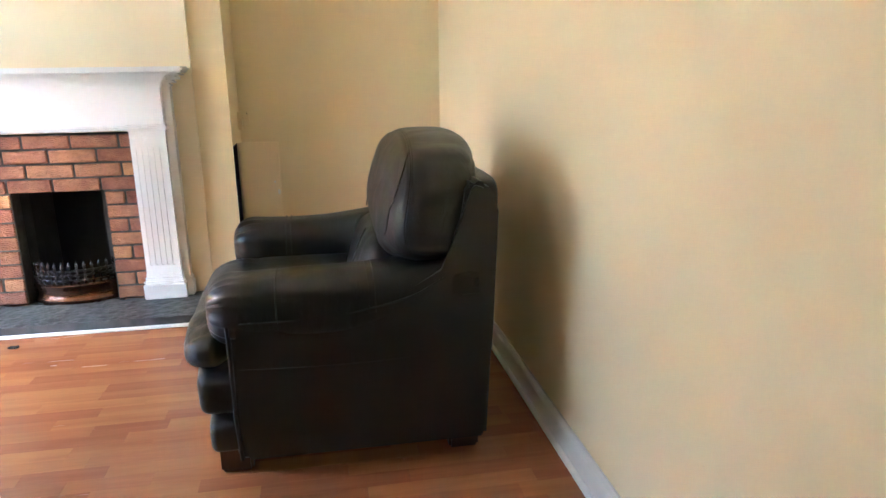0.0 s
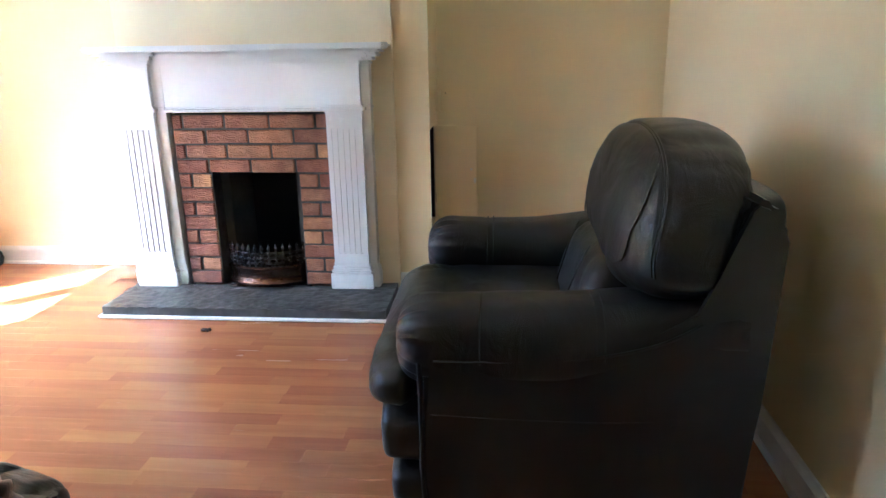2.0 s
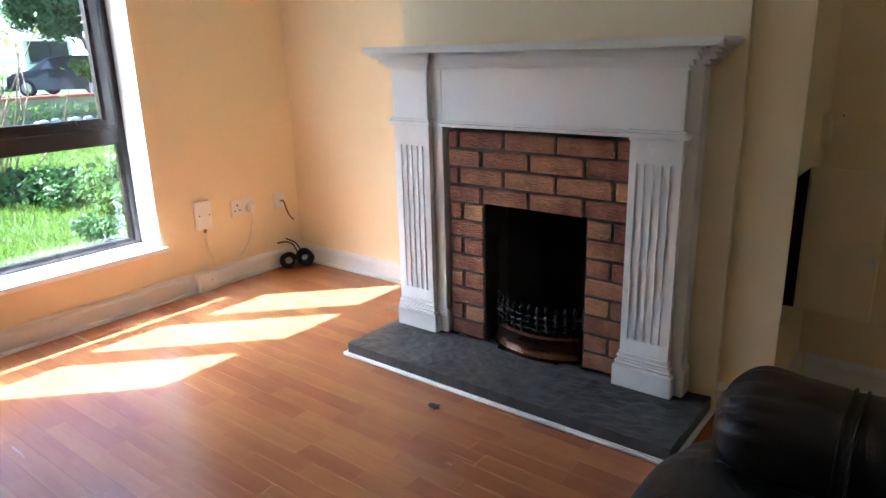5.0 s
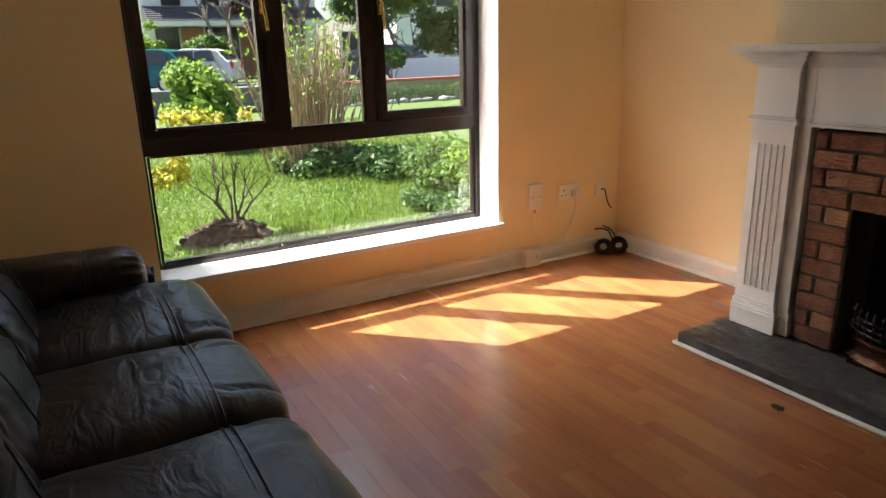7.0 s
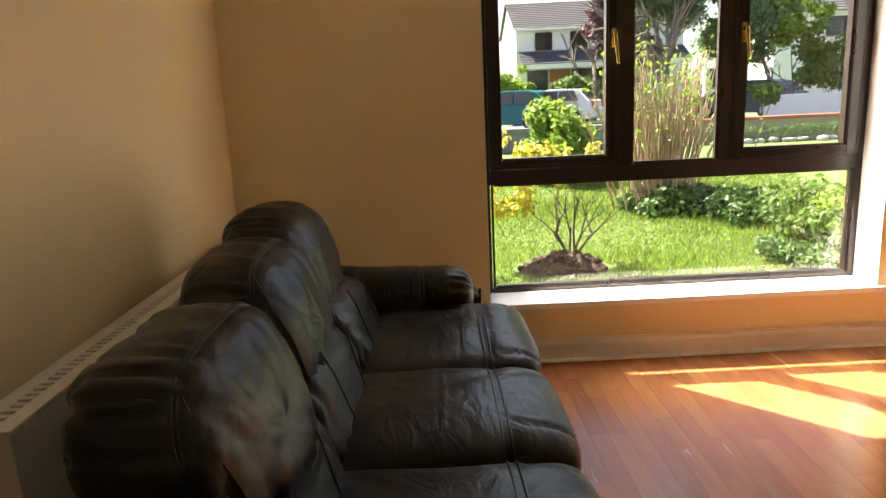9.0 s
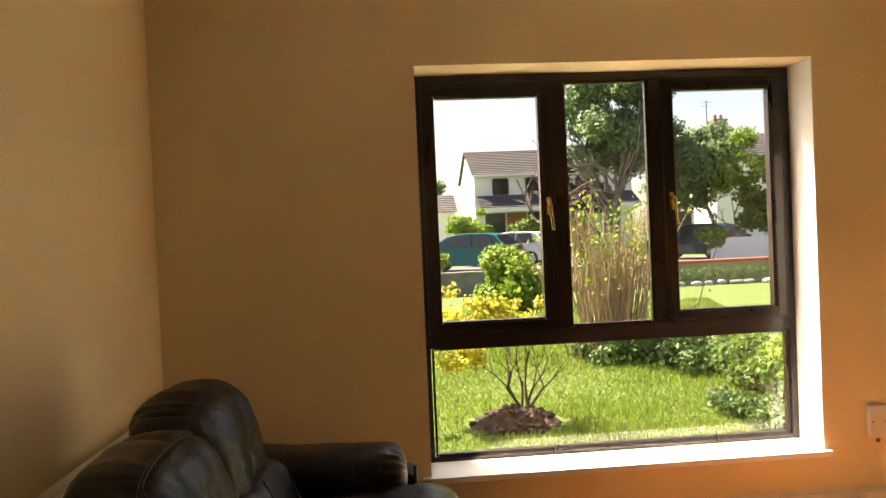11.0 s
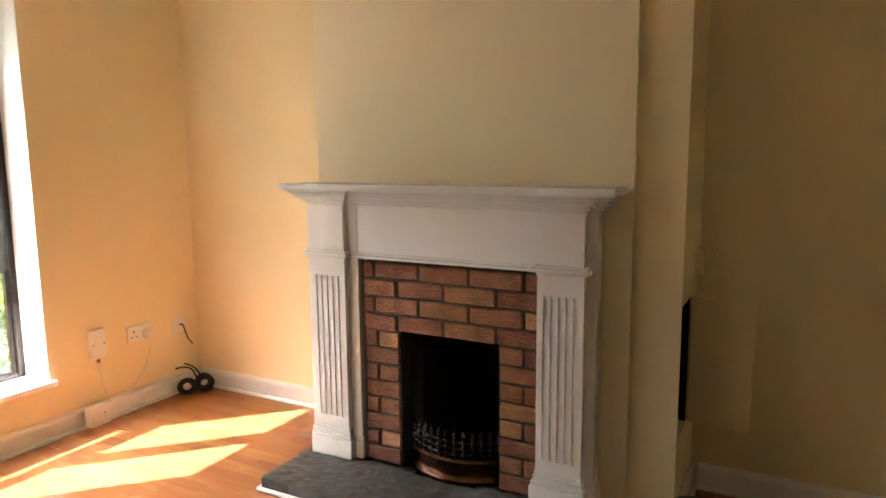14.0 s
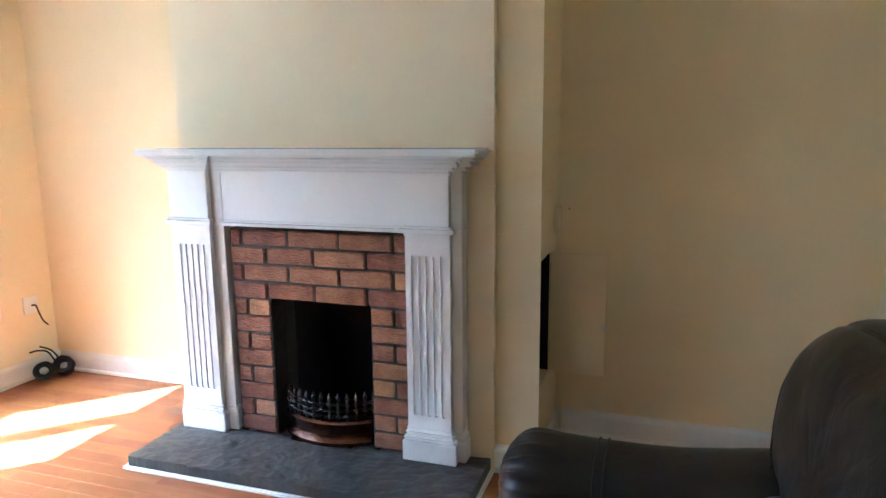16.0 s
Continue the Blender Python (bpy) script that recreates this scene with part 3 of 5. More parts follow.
def plate(name, label, cat, x, y, z, w, h, face, depth=0.009, holes=(), coat=M_PLASTIC):
    """A moulded wall plate, facing +x or -y, with the holes drawn as dark pits."""
    t = thing(name, (x, y, z), label, cat)
    fx = face == "x"
    m = boxes((x + 0.0005, x + depth, y - w / 2, y + w / 2, z - h / 2, z + h / 2), bevel=0.0025) if fx else boxes((x - w / 2, x + w / 2, y - depth, y - 0.0005, z - h / 2, z + h / 2), bevel=0.0025)
    part("cover", m, coat, t)
    for a, b, c, d in holes:
        q = boxes((x + depth - 0.002, x + depth + 0.0006, y + a - c / 2, y + a + c / 2, z + b - d / 2, z + b + d / 2)) if fx else boxes((x + a - c / 2, x + a + c / 2, y - depth - 0.0006, y - depth + 0.002, z + b - d / 2, z + b + d / 2))
        part("slot", q, M_RUBBER, t)
    return t


tel = plate("phone_box", "white plastic telephone junction box on the wall", "junction box", WX, -0.155, 0.390, 0.082, 0.142, "x", 0.030, [(0.028, 0.0, 0.006, 0.006), (-0.028, 0.0, 0.006, 0.006)])
SOCK = [(-0.036, 0.014, 0.007, 0.012), (-0.050, -0.014, 0.011, 0.005), (-0.022, -0.014, 0.011, 0.005)]
sk = plate("wall_socket", "white double wall socket with a plug in one side", "socket", WX, 0.090, 0.385, 0.146, 0.086, "x", 0.010, SOCK)
bm = bmesh.new()
box(bm, WX + 0.010, WX + 0.045, 0.100, 0.152, 0.355, 0.402, bevel=0.009)
pg = thing("plug", (WX + 0.01, 0.126, 0.378), "white three-pin plug in the double socket", "plug")
part("plug_body", bm, M_PLASTIC, pg)
wire("flex", [(WX + 0.028, 0.126, 0.358), (WX + 0.03, 0.125, 0.30), (WX + 0.024, 0.095, 0.20), (WX + 0.022, 0.02, 0.125), (WX + 0.022, -0.08, 0.108)], 0.0028, M_PLASTIC, pg, "white flex")
wire("flex", [(WX + 0.02, -0.155, 0.320), (WX + 0.018, -0.148, 0.22), (WX + 0.018, -0.115, 0.105)], 0.0026, M_PLASTIC, tel, "white flex")
part("cord_grip", boxes((WX + 0.008, WX + 0.024, -0.162, -0.148, 0.297, 0.3185), bevel=0.003), M_BRASS, tel)
tv = plate("aerial_plate", "white wall plate with a loose dark cable", "wall plate", WX, 0.335, 0.375, 0.086, 0.086, "x", 0.008)
wire("loose_cable", [(WX + 0.006, 0.338, 0.370), (WX + 0.03, 0.342, 0.372), (WX + 0.036, 0.352, 0.330), (WX + 0.030, 0.375, 0.285), (WX + 0.034, 0.398, 0.255)], 0.0042, mat("brown_cable", (0.10, 0.045, 0.02), 0.5), tv, "frayed brown cable")
fb = plate("floor_junction_box", "white plastic cable box fixed on the skirting board", "junction box", WX + 0.032, -0.205, 0.060, 0.105, 0.092, "x", 0.045, [(0.02, 0.01, 0.006, 0.006)])
wire("surface_cable", [(WX + 0.034, -0.250, 0.095), (WX + 0.016, -0.33, 0.106), (WX + 0.014, -0.8, 0.103), (WX + 0.014, -1.6, 0.104), (WX + 0.014, -2.4, 0.103)], 0.0035, M_PLASTIC, fb, "white cable along the skirting")
cb = thing("coiled_cable", (-1.70, 0.36, 0), "coil of black cable lying in the corner", "cable")


def coil(centre, normal, r, turns, seed):
    """Loops of cable about an axis, each a little off the last."""
    q = Vector(normal).normalized().to_track_quat("Z", "Y")
    g = random.Random(seed)
    pts, k = [], 12
    for i in range(turns * k + 1):
        a = i * math.tau / k
        f = 1 + 0.24 * math.sin(i // k * 2.1) + g.uniform(-0.06, 0.06)
        pts.append(Vector(centre) + q @ Vector((r * f * math.cos(a), r * f * 0.92 * math.sin(a), (i // k - turns / 2) * 0.0052 + g.uniform(-0.002, 0.002))))
    return pts


wire("coil", coil((-1.735, 0.290, 0.050), (0.75, -0.55, 0.35), 0.035, 11, 1), 0.0060, M_RUBBER, cb)
wire("coil", coil((-1.700, 0.378, 0.052), (0.50, -0.75, 0.55), 0.036, 11, 2), 0.0060, M_RUBBER, cb)
wire("tail", [(-1.715, 0.34, 0.09), (-1.74, 0.33, 0.135), (-1.765, 0.30, 0.150), (-1.78, 0.26, 0.150)], 0.0048, M_RUBBER, cb)
wire("tail", [(-1.70, 0.36, 0.09), (-1.735, 0.345, 0.14), (-1.775, 0.315, 0.165)], 0.0048, M_RUBBER, cb)
sw = plate("switch_plate", "cream painted switch plate on the alcove wall", "switch", PX1 + 0.030, NY, 0.895, 0.050, 0.088, "y", 0.010, [(0.012, 0.028, 0.004, 0.006)], M_WALL)
ab = plate("alarm_box", "small cream painted box on the pier", "junction box", PX1, 0.395, 0.890, 0.070, 0.095, "x", 0.022, (), M_WALL)
db = thing("dead_leaf", (-0.109, -0.449, 0), "dry dark leaf scrap on the floor", "debris")
bm = bmesh.new()
for i in range(7):
    a = i * 0.9
    bmesh.ops.create_icosphere(bm, subdivisions=1, radius=0.009, matrix=Matrix.Translation((-0.109 + 0.014 * math.cos(a), -0.449 + 0.008 * math.sin(a * 2), 0.006)) @ Matrix.Rotation(a, 4, "Z") @ Matrix.Diagonal((1.4, 0.5, 0.55, 1)))
part("scrap", bm, mat("dry_leaf", (0.03, 0.018, 0.01), 0.9), db)

# ---- radiator behind the sofa ----
rad = thing("radiator", (-0.9, SY + 0.06, 0.1), "white double panel radiator with a slotted top grille", "radiator")
RX0, RX1, RZ0, RZ1 = -1.74, -0.02, 0.14, 0.665
for y in (SY + 0.035, SY + 0.105):
    bm = boxes((RX0, RX1, y, y + 0.018, RZ0, RZ1 - 0.006), bevel=0.006)
    part("panel", bm, M_WHITE, rad)
g = bmesh.new()
box(g, RX0, RX1, SY + 0.033, SY + 0.066, RZ1 - 0.005, RZ1, bevel=0.001)
box(g, RX0, RX1, SY + 0.092, SY + 0.128, RZ1 - 0.005, RZ1, bevel=0.001)
for i in range(69):
    x = RX0 + 0.002 + i * 0.0247
    box(g, x, x + 0.0125, SY + 0.066, SY + 0.092, RZ1 - 0.005, RZ1)
part("top_grille", g, M_WHITE, rad, "white slotted top grille")
for x in (RX0 - 0.004, RX1):
    part("end_cap", boxes((x, x + 0.004, SY + 0.034, SY + 0.128, RZ0, RZ1), bevel=0.001), M_WHITE, rad)
for x in (RX0 + 0.2, RX1 - 0.2):
    part("bracket", boxes((x, x + 0.03, SY + 0.0005, SY + 0.034, RZ0 + 0.05, RZ1 - 0.06), bevel=0.002), M_WHITE, rad)

# ---- the black leather suite ----
def ramp(a, b, q):
    """0 below a, 1 above b, smooth between."""
    k = max(0.0, min(1.0, (q - a) / (b - a)))
    return k * k * (3 - 2 * k)


def ridge(x, y, z):
    """Thin raised lines of a folded surface, 0 to 1."""
    return max(0.0, 1.0 - abs(noise.noise((x, y, z))) * 3.4) ** 2


def arm_pad(cx, wide, front, rear, lift, mid, seed):
    """A stuffed arm: a rounded section drawn back from a gathered nose, rising and thinning under the back cushion."""
    bm, rings = bmesh.new(), []
    nu, rows = 56, []
    for j in range(13):
        a = math.pi / 2 * j / 12
        rows.append((front + 0.085 * (1 - math.cos(a)) ** 0.9, math.sin(a) ** 0.62))
    for j in range(1, 31):
        rows.append((front + 0.085 + (rear - front - 0.085) * j / 30, 1.0))
    for y, k in rows:
        q = (y - front) / (rear - front)
        up = lift * ramp(0.45, 1.0, q)
        zc, hh = mid + up, 0.098 - 0.022 * ramp(0.5, 1.0, q)
        plump = 1.0 + 0.035 * math.sin(q * 9.0 + seed)
        for s0, w0 in ((0.27, 0.011), (0.60, 0.009)):
            plump -= 0.045 * math.exp(-((q - s0) / w0) ** 2)
        ring = []
        for i in range(nu):
            u = math.tau * i / nu
            c, s = math.cos(u), math.sin(u)
            x = wide * plump * k * math.copysign(abs(c) ** 0.72, c)
            z = hh * plump * k * math.copysign(abs(s) ** 0.80, s)
            gather = 0.0075 * math.sin(u * 17 + 2.2 * noise.noise((u * 2, seed, 1))) * ramp(0.16, 0.04, q) * ramp(0.0, 0.6, k)
            gather += 0.007 * ridge(u * 1.9 + seed, q * 7.0, 3.0) * ramp(0.2, 0.9, q) * (0.3 + 0.7 * ramp(0.66, 0.85, q))
            r = Vector((x, 0, z)).normalized() if abs(x) + abs(z) > 1e-6 else Vector()
            ring.append(bm.verts.new(Vector((cx + x, y, zc + z)) - r * gather))
        rings.append(ring)
    for a, b in zip(rings, rings[1:]):
        for i in range(nu):
            bm.faces.new((a[i], a[(i + 1) % nu], b[(i + 1) % nu], b[i]))
    bm.faces.new(rings[-1])
    bmesh.ops.remove_doubles(bm, verts=rings[0], dist=1e-4)
    return bm


def arm_seam(cx, wide, front, rear, lift, mid, q):
    """Points over the arm where a stitched seam lies."""
    up = lift * ramp(0.45, 1.0, q)
    hh = 0.098 - 0.022 * ramp(0.5, 1.0, q)
    pts = []
    for k in range(15):
        u = math.pi * (-0.04 + 1.08 * k / 14)
        c, s = math.cos(u), math.sin(u)
        pts.append((cx + 0.985 * wide * math.copysign(abs(c) ** 0.72, c), front + q * (rear - front), mid + up + 0.985 * hh * math.copysign(abs(s) ** 0.80, s)))
    return pts


def head_point(u, v, wide, deep, rise, fall, plump):
    """A point of the arched back cushion: u goes round its outline, v from the rear pole to the front one."""
    c, s, cv, sv = math.cos(u), math.sin(u), math.cos(v), math.sin(v)
    sg = lambda q, p: math.copysign(abs(q) ** p, q)
    e = (0.92 if plump < 0.6 else 0.62) if s > 0 else 0.42
    r = abs(cv) ** plump
    return Vector((wide * sg(c, e) * r, -deep * sg(sv, plump * 1.24), (rise if s > 0 else fall) * sg(s, e) * r))


def suite(name, label, cat, seats, seat_w, arm, arm_front, heads, over, slack, lumbar_y, top, fold_in, mids, skin):
    """An armchair or sofa with overstuffed parts; front at y = 0, facing -y, centred on x = 0."""
    t = thing(name, (0, 0, 0), label, cat, "black leather suite")
    half = seats * seat_w / 2
    W = half + arm
    for s in (-1, 1):
        cx, wide, rear, lift = s * (half + arm * 0.475), arm * 0.535, 0.86, 0.060
        mid = mids[s > 0]
        # flat outer side with its crease, one outline from the front edge to the top of the back
        prof = [(0.182, 0.066), (0.174, 0.20), (0.176, 0.490), (0.40, 0.496), (0.56, 0.512), (0.68, 0.543), (0.765, 0.588 if top > 0.7 else 0.565)]
        if top > 0.7:
            prof += [(0.800, 0.67), (0.828, top - 0.018)]
        prof += [(0.850 - fold_in, top), (0.886 - fold_in, top - 0.014), (0.914 - fold_in, top - 0.054), (0.916 - fold_in, top - 0.09), (0.902 - fold_in, 0.40), (0.886 - fold_in, 0.066)]
        bm = extrude_profile(bmesh.new(), prof, (s * (W - 0.004), 0, 0), (-s * 0.125, 0, 0), (0, 1, 0), (0, 0, 1))
        bmesh.ops.bevel(bm, geom=bm.edges[:], offset=0.016, segments=4, affect="EDGES", clamp_overlap=True)
        side = part("side_panel", bm, M_HIDE, t, smooth=True, angle=60)
        wire("seam", [(s * (W - 0.004), 0.190, 0.350), (s * (W - 0.0038), 0.35, 0.344), (s * (W - 0.0038), 0.55, 0.342), (s * (W - 0.0042), 0.68, 0.348)], 0.0018, M_SEAM, side)
        wire("welt", [(s * (W - 0.010), 0.176, 0.075), (s * (W - 0.009), 0.169, 0.20), (s * (W - 0.009), 0.169, 0.36), (s * (W - 0.012), 0.166, 0.480)], 0.0065, M_SEAM, side)
        wire("welt", [(s * (W - 0.002), 0.20, 0.482), (s * (W + 0.001), 0.40, 0.487), (s * (W + 0.001), 0.56, 0.503), (s * (W - 0.001), 0.68, 0.533), (s * (W - 0.004), 0.765, 0.578)], 0.0042, M_SEAM, side)
        a = part("armrest", arm_pad(cx, wide, arm_front, rear, lift, mid, 3.0 + s), skin, t, "padded leather armrest with stitched seams", smooth=True, angle=80)
        for q in (0.258, 0.282, 0.588, 0.612):
            wire("seam", arm_seam(cx, wide, arm_front, rear, lift, mid, q), 0.0022, M_SEAM, a)
        bm = bmesh.new()
        puff(bm, (s * (half + arm * 0.5), arm_front + 0.095, 0.245), (arm * 0.44, 0.045, 0.185), 0.30, 0.5, 28, 18, seed=11 + s, wob=0.003)
        part("arm_post", bm, skin, t, smooth=True, angle=80)
        for y in (0.150, 0.828 - fold_in):
            bm = boxes((s * (W - 0.115) - 0.046, s * (W - 0.115) + 0.046, y - 0.046, y + 0.046, 0.001, 0.082), bevel=0.008)
            part("foot", bm, M_FOOT, t, "dark wooden block foot")
    # the outer back, leaning away
    bm = bmesh.new()
    puff(bm, (0, 0.845 - fold_in, (top + 0.05) / 2), (W - 0.05, 0.066, (top - 0.075) / 2), 0.14, 0.20, 48, 24, seed=21, wob=0.003)
    for v in bm.verts:
        v.co.y += 0.030 * (v.co.z - 0.43) / 0.4
    part("back_shell", bm, M_HIDE, t, "plain leather outer back", smooth=True, angle=80)
    part("base", boxes((-half - 0.05, half + 0.05, 0.12, 0.78, 0.080, 0.34), bevel=0.01), M_HIDE, t)
    for i in range(seats):
        cx, hw = -half + seat_w * (i + 0.5), seat_w / 2
        first, last = i == 0, i == seats - 1
        # the seat's front wraps round in front of the arms
        wing = W - 0.012 - 0.28 * fold_in
        xl, xr = -wing if first else cx - hw * 1.004, wing if last else cx + hw * 1.004
        mid, wide = (xl + xr) / 2, (xr - xl) / 2
        bm = bmesh.new()
        puff(bm, (mid, 0.335, 0.402), (wide, 0.305, 0.076), 0.52, 0.24, 128, 34, sag=-0.012, seed=31 + i, wob=0.007)
        for v in bm.verts:
            k = ramp(arm_front + 0.01, arm_front + 0.09, v.co.y)
            inner = max(cx - hw, min(cx + hw, v.co.x))
            out = abs(v.co.x - inner)
            v.co.x += k * (inner - v.co.x)
            v.co.z -= 0.030 * max(0.0, (0.16 - v.co.y) / 0.2) ** 2 + 0.018 * ramp(0.0, 0.10, out) * (v.co.z > 0.40)
            top = ramp(0.39, 0.45, v.co.z)
            band = ramp(0.175, 0.15, v.co.y)
            # small tucks in front of the stitching, broad slack folds behind it
            v.co.z -= (0.006 + 0.003 * slack) * ridge(v.co.x * 13.0 + i, v.co.y * 3.0, 2.0 + seats) * band * ramp(0.36, 0.42, v.co.z)
            v.co.z -= 0.006 * slack * ridge(v.co.x * 3.2 + 2.0 * v.co.y + i * 3.1, v.co.y * 6.0, 5.0) * top * (1 - band)
            v.co.z -= 0.005 * math.exp(-((v.co.y - 0.19) / 0.014) ** 2) * top
        c = part("seat_cushion", bm, skin, t, "plump leather seat cushion", smooth=True, angle=80)
        for off in (-0.009, 0.009):
            pts = [(cx + hw * q, 0.19 + off, 0.3985 + 0.0760 * max(0.0, 1 - abs(q) ** 4.2) ** 0.26 + 0.0105 * (1 - q * q)) for q in (-0.97, -0.92, -0.8, -0.6, -0.3, 0, 0.3, 0.6, 0.8, 0.92, 0.97)]
            wire("seam", pts, 0.0022, M_SEAM, c)
        for y, zc, dy, hh, sd in ((0.155, 0.268, 0.097, 0.088, 41), (0.168, 0.135, 0.085, 0.068, 51)):
            bm = bmesh.new()
            puff(bm, (mid, y, zc), (wide - 0.004, dy, hh), 0.50, 0.22, 72, 20, seed=sd + i, wob=0.005)
            for v in bm.verts:
                v.co.y += 0.004 * ridge(v.co.x * 7.0 + i, v.co.z * 4.0, sd)
            part("front_roll", bm, skin, t, "padded leather front roll", smooth=True, angle=80)
        # lumbar panel, creased, below the head cushion
        bm = bmesh.new()
        puff(bm, (cx, lumbar_y, 0.525 - 0.025 * slack), (hw * 1.02, 0.115, 0.150 - 0.012 * slack), 0.60, 0.40, 84, 40, seed=61 + i, wob=0.010)
        for v in bm.verts:
            v.co.y += 0.30 * (v.co.z - 0.54)
            u = (v.co.x - cx) / hw
            v.co.y += (0.004 + 0.010 * slack) * ridge(u * 1.6 + i * 2.3, v.co.z * 17.0 + u * 1.8, 4.0 + seats)
        lb = part("lumbar_cushion", bm, skin, t, "creased leather lumbar cushion", smooth=True, angle=80)
        for k in (-0.45, 0.45):
            wire("seam", [(cx + hw * k * (1 + 0.25 * q), lumbar_y - 0.115 * (1 - (q * 0.9) ** 4) ** 0.5 + 0.30 * 0.165 * q - 0.001, 0.540 + 0.165 * q) for q in (-0.7, -0.4, 0.0, 0.4, 0.7)], 0.0022, M_SEAM, lb)
        # the arched head cushion; end ones reach out over the arms
        hy, hz, deep, rise, fall, lean, plump = heads[i]
        left, right = over if first else 0.006, over if last else 0.006
        px, wide = cx + (right - left) / 2, hw + (left + right) / 2

        def settle(p):
            """Leans the cushion back, draws its foot in and lets the ends hang down over the arms."""
            low = ramp(0.0, 1.0, -p.z / fall)
            y = p.y * (1.0 - 0.12 * low) + math.tan(radians(lean)) * p.z
            ends = ramp(0.55, 1.0, abs(p.x) / wide)
            return Vector((px + p.x, hy + y + 0.03 * ends * low, hz + p.z - 0.012 * ends * low))

        bm, rings = bmesh.new(), []
        nu, nv = 112, 44
        for j in range(nv + 1):
            v = -math.pi / 2 + math.pi * j / nv
            ring = []
            for k in range(nu):
                u = math.tau * k / nu
                p = head_point(u, v, wide, deep, rise, fall, plump)
                n = Vector((p.x / wide, p.y / deep, p.z / rise)).normalized()
                a, b = p.x / wide, p.z / rise
                face = ramp(0.02, 0.10, -p.y)
                fold = ridge(a * 2.6 + i * 5.3, b * 1.0 + a * a * 1.4, seats * 3.7) * (0.35 + 0.65 * ramp(0.5, -0.5, b))
                fine = ridge(a * 5.5 + b * 1.6 + i, b * 3.2, 9.1) * (0.3 + 0.7 * (1 - face))
                tuck = math.sin(u * 34 + 3 * noise.noise((u * 3, i, 2))) * math.exp(-((v - 0.25) / 0.20) ** 2) * ramp(0.1, 0.8, b)
                p -= n * ((0.004 + 0.012 * slack) * fold + (0.003 + 0.008 * slack) * fine + 0.0035 * slack * tuck)
                p -= n * 0.006 * math.exp(-((v - 0.42) / 0.05) ** 2) * ramp(-0.4, 0.1, b)
                p += n * 0.010 * noise.noise((a * 2.1 + i * 7, b * 2.1, 1.5))
                ring.append(bm.verts.new(settle(p)))
            rings.append(ring)
        for a, b in zip(rings, rings[1:]):
            for k in range(nu):
                bm.faces.new((a[k], a[(k + 1) % nu], b[(k + 1) % nu], b[k]))
        bmesh.ops.remove_doubles(bm, verts=[q for r in (rings[0], rings[-1]) for q in r], dist=1e-4)
        b = part("back_cushion", bm, skin, t, "tall rounded leather back cushion", smooth=True, angle=80)
        # twin rim seam, and two that sweep from the foot out to the rim
        for v in (0.395, 0.445):
            wire("seam", [settle(head_point(math.pi * (-0.06 + 1.12 * k / 22), v, wide * 0.992, deep * 0.992, rise * 0.992, fall, plump)) for k in range(23)], 0.0022, M_SEAM, b)
        for s in (-1, 1):
            pts = []
            for k in range(15):
                q = k / 14
                u = math.pi / 2 + s * (-2.45 + 1.80 * q)
                pts.append(settle(head_point(u, 1.12 - 0.66 * q ** 1.5, wide, deep * 0.996, rise, fall, plump)))
            wire("seam", pts, 0.0022, M_SEAM, b)
    return t


chair = suite("armchair", "black leather armchair with puffy arms and tall back", "armchair", 1, 0.49, 0.21, 0.105, [(0.742, 0.750, 0.142, 0.205, 0.155, 13, 0.50)], 0.208, 0.25, 0.640, 0.848, 0.0, (0.510, 0.496), M_LEATHER)
chair.matrix_basis = Matrix.Translation((0.800, -1.225, 0)) @ Matrix.Rotation(radians(-90), 4, "Z")
sofa = suite("sofa", "black leather three-seat sofa against the radiator wall", "sofa", 3, 0.478, 0.21, 0.195, [(0.675, 0.670, 0.122, 0.183, 0.165, 15, 0.62), (0.710, 0.682, 0.128, 0.188, 0.180, 15, 0.62), (0.755, 0.692, 0.135, 0.193, 0.185, 15, 0.62)], 0.04, 1.0, 0.645, 0.60, 0.13, (0.488, 0.495), M_WORN)
sofa.matrix_basis = Matrix.Translation((-0.462, -2.005, 0)) @ Matrix.Rotation(radians(180), 4, "Z")

# ---- garden and street ----
GZ, RZ = -0.15, -0.08


def leafy(name, base, other, through=0.45):
    """Leaf surface that lets sunlight glow through."""
    m = mat(name, base, 0.5, vary=0.15, scale=3, bump=0.0, hue=other, island=0.30)
    n, l = m.node_tree.nodes, m.node_tree.links
    b, out = n["Principled BSDF"], n["Material Output"]
    tr, mx = n.new("ShaderNodeBsdfTranslucent"), n.new("ShaderNodeMixShader")
    l.new(b.inputs["Base Color"].links[0].from_socket, tr.inputs["Color"])
    mx.inputs[0].default_value = through
    l.new(b.outputs[0], mx.inputs[1]), l.new(tr.outputs[0], mx.inputs[2]), l.new(mx.outputs[0], out.inputs["Surface"])
    return m


M_GRASS = mat("lawn_soil_grass", (0.067, 0.128, 0.022), 0.9, vary=0.22, scale=1.4, bump=0.8, bscale=60, hue=(0.101, 0.144, 0.035))
M_BLADE = leafy("grass_blade", (0.147, 0.235, 0.032), (0.197, 0.263, 0.056), 0.55)
M_ASPH = mat("asphalt", (0.120, 0.121, 0.128), 0.9, vary=0.15, scale=2, bump=0.5, bscale=90)
M_CONC = mat("grey_concrete_block", (0.225, 0.226, 0.230), 0.9, vary=0.2, scale=6, bump=0.5, bscale=50, piece=0.12)
M_REND = mat("cream_render", (0.413, 0.374, 0.289), 0.9, vary=0.1, scale=3, bump=0.3)
M_WREND = mat("white_render", (0.874, 0.870, 0.847), 0.85, vary=0.05, scale=2, bump=0.3)
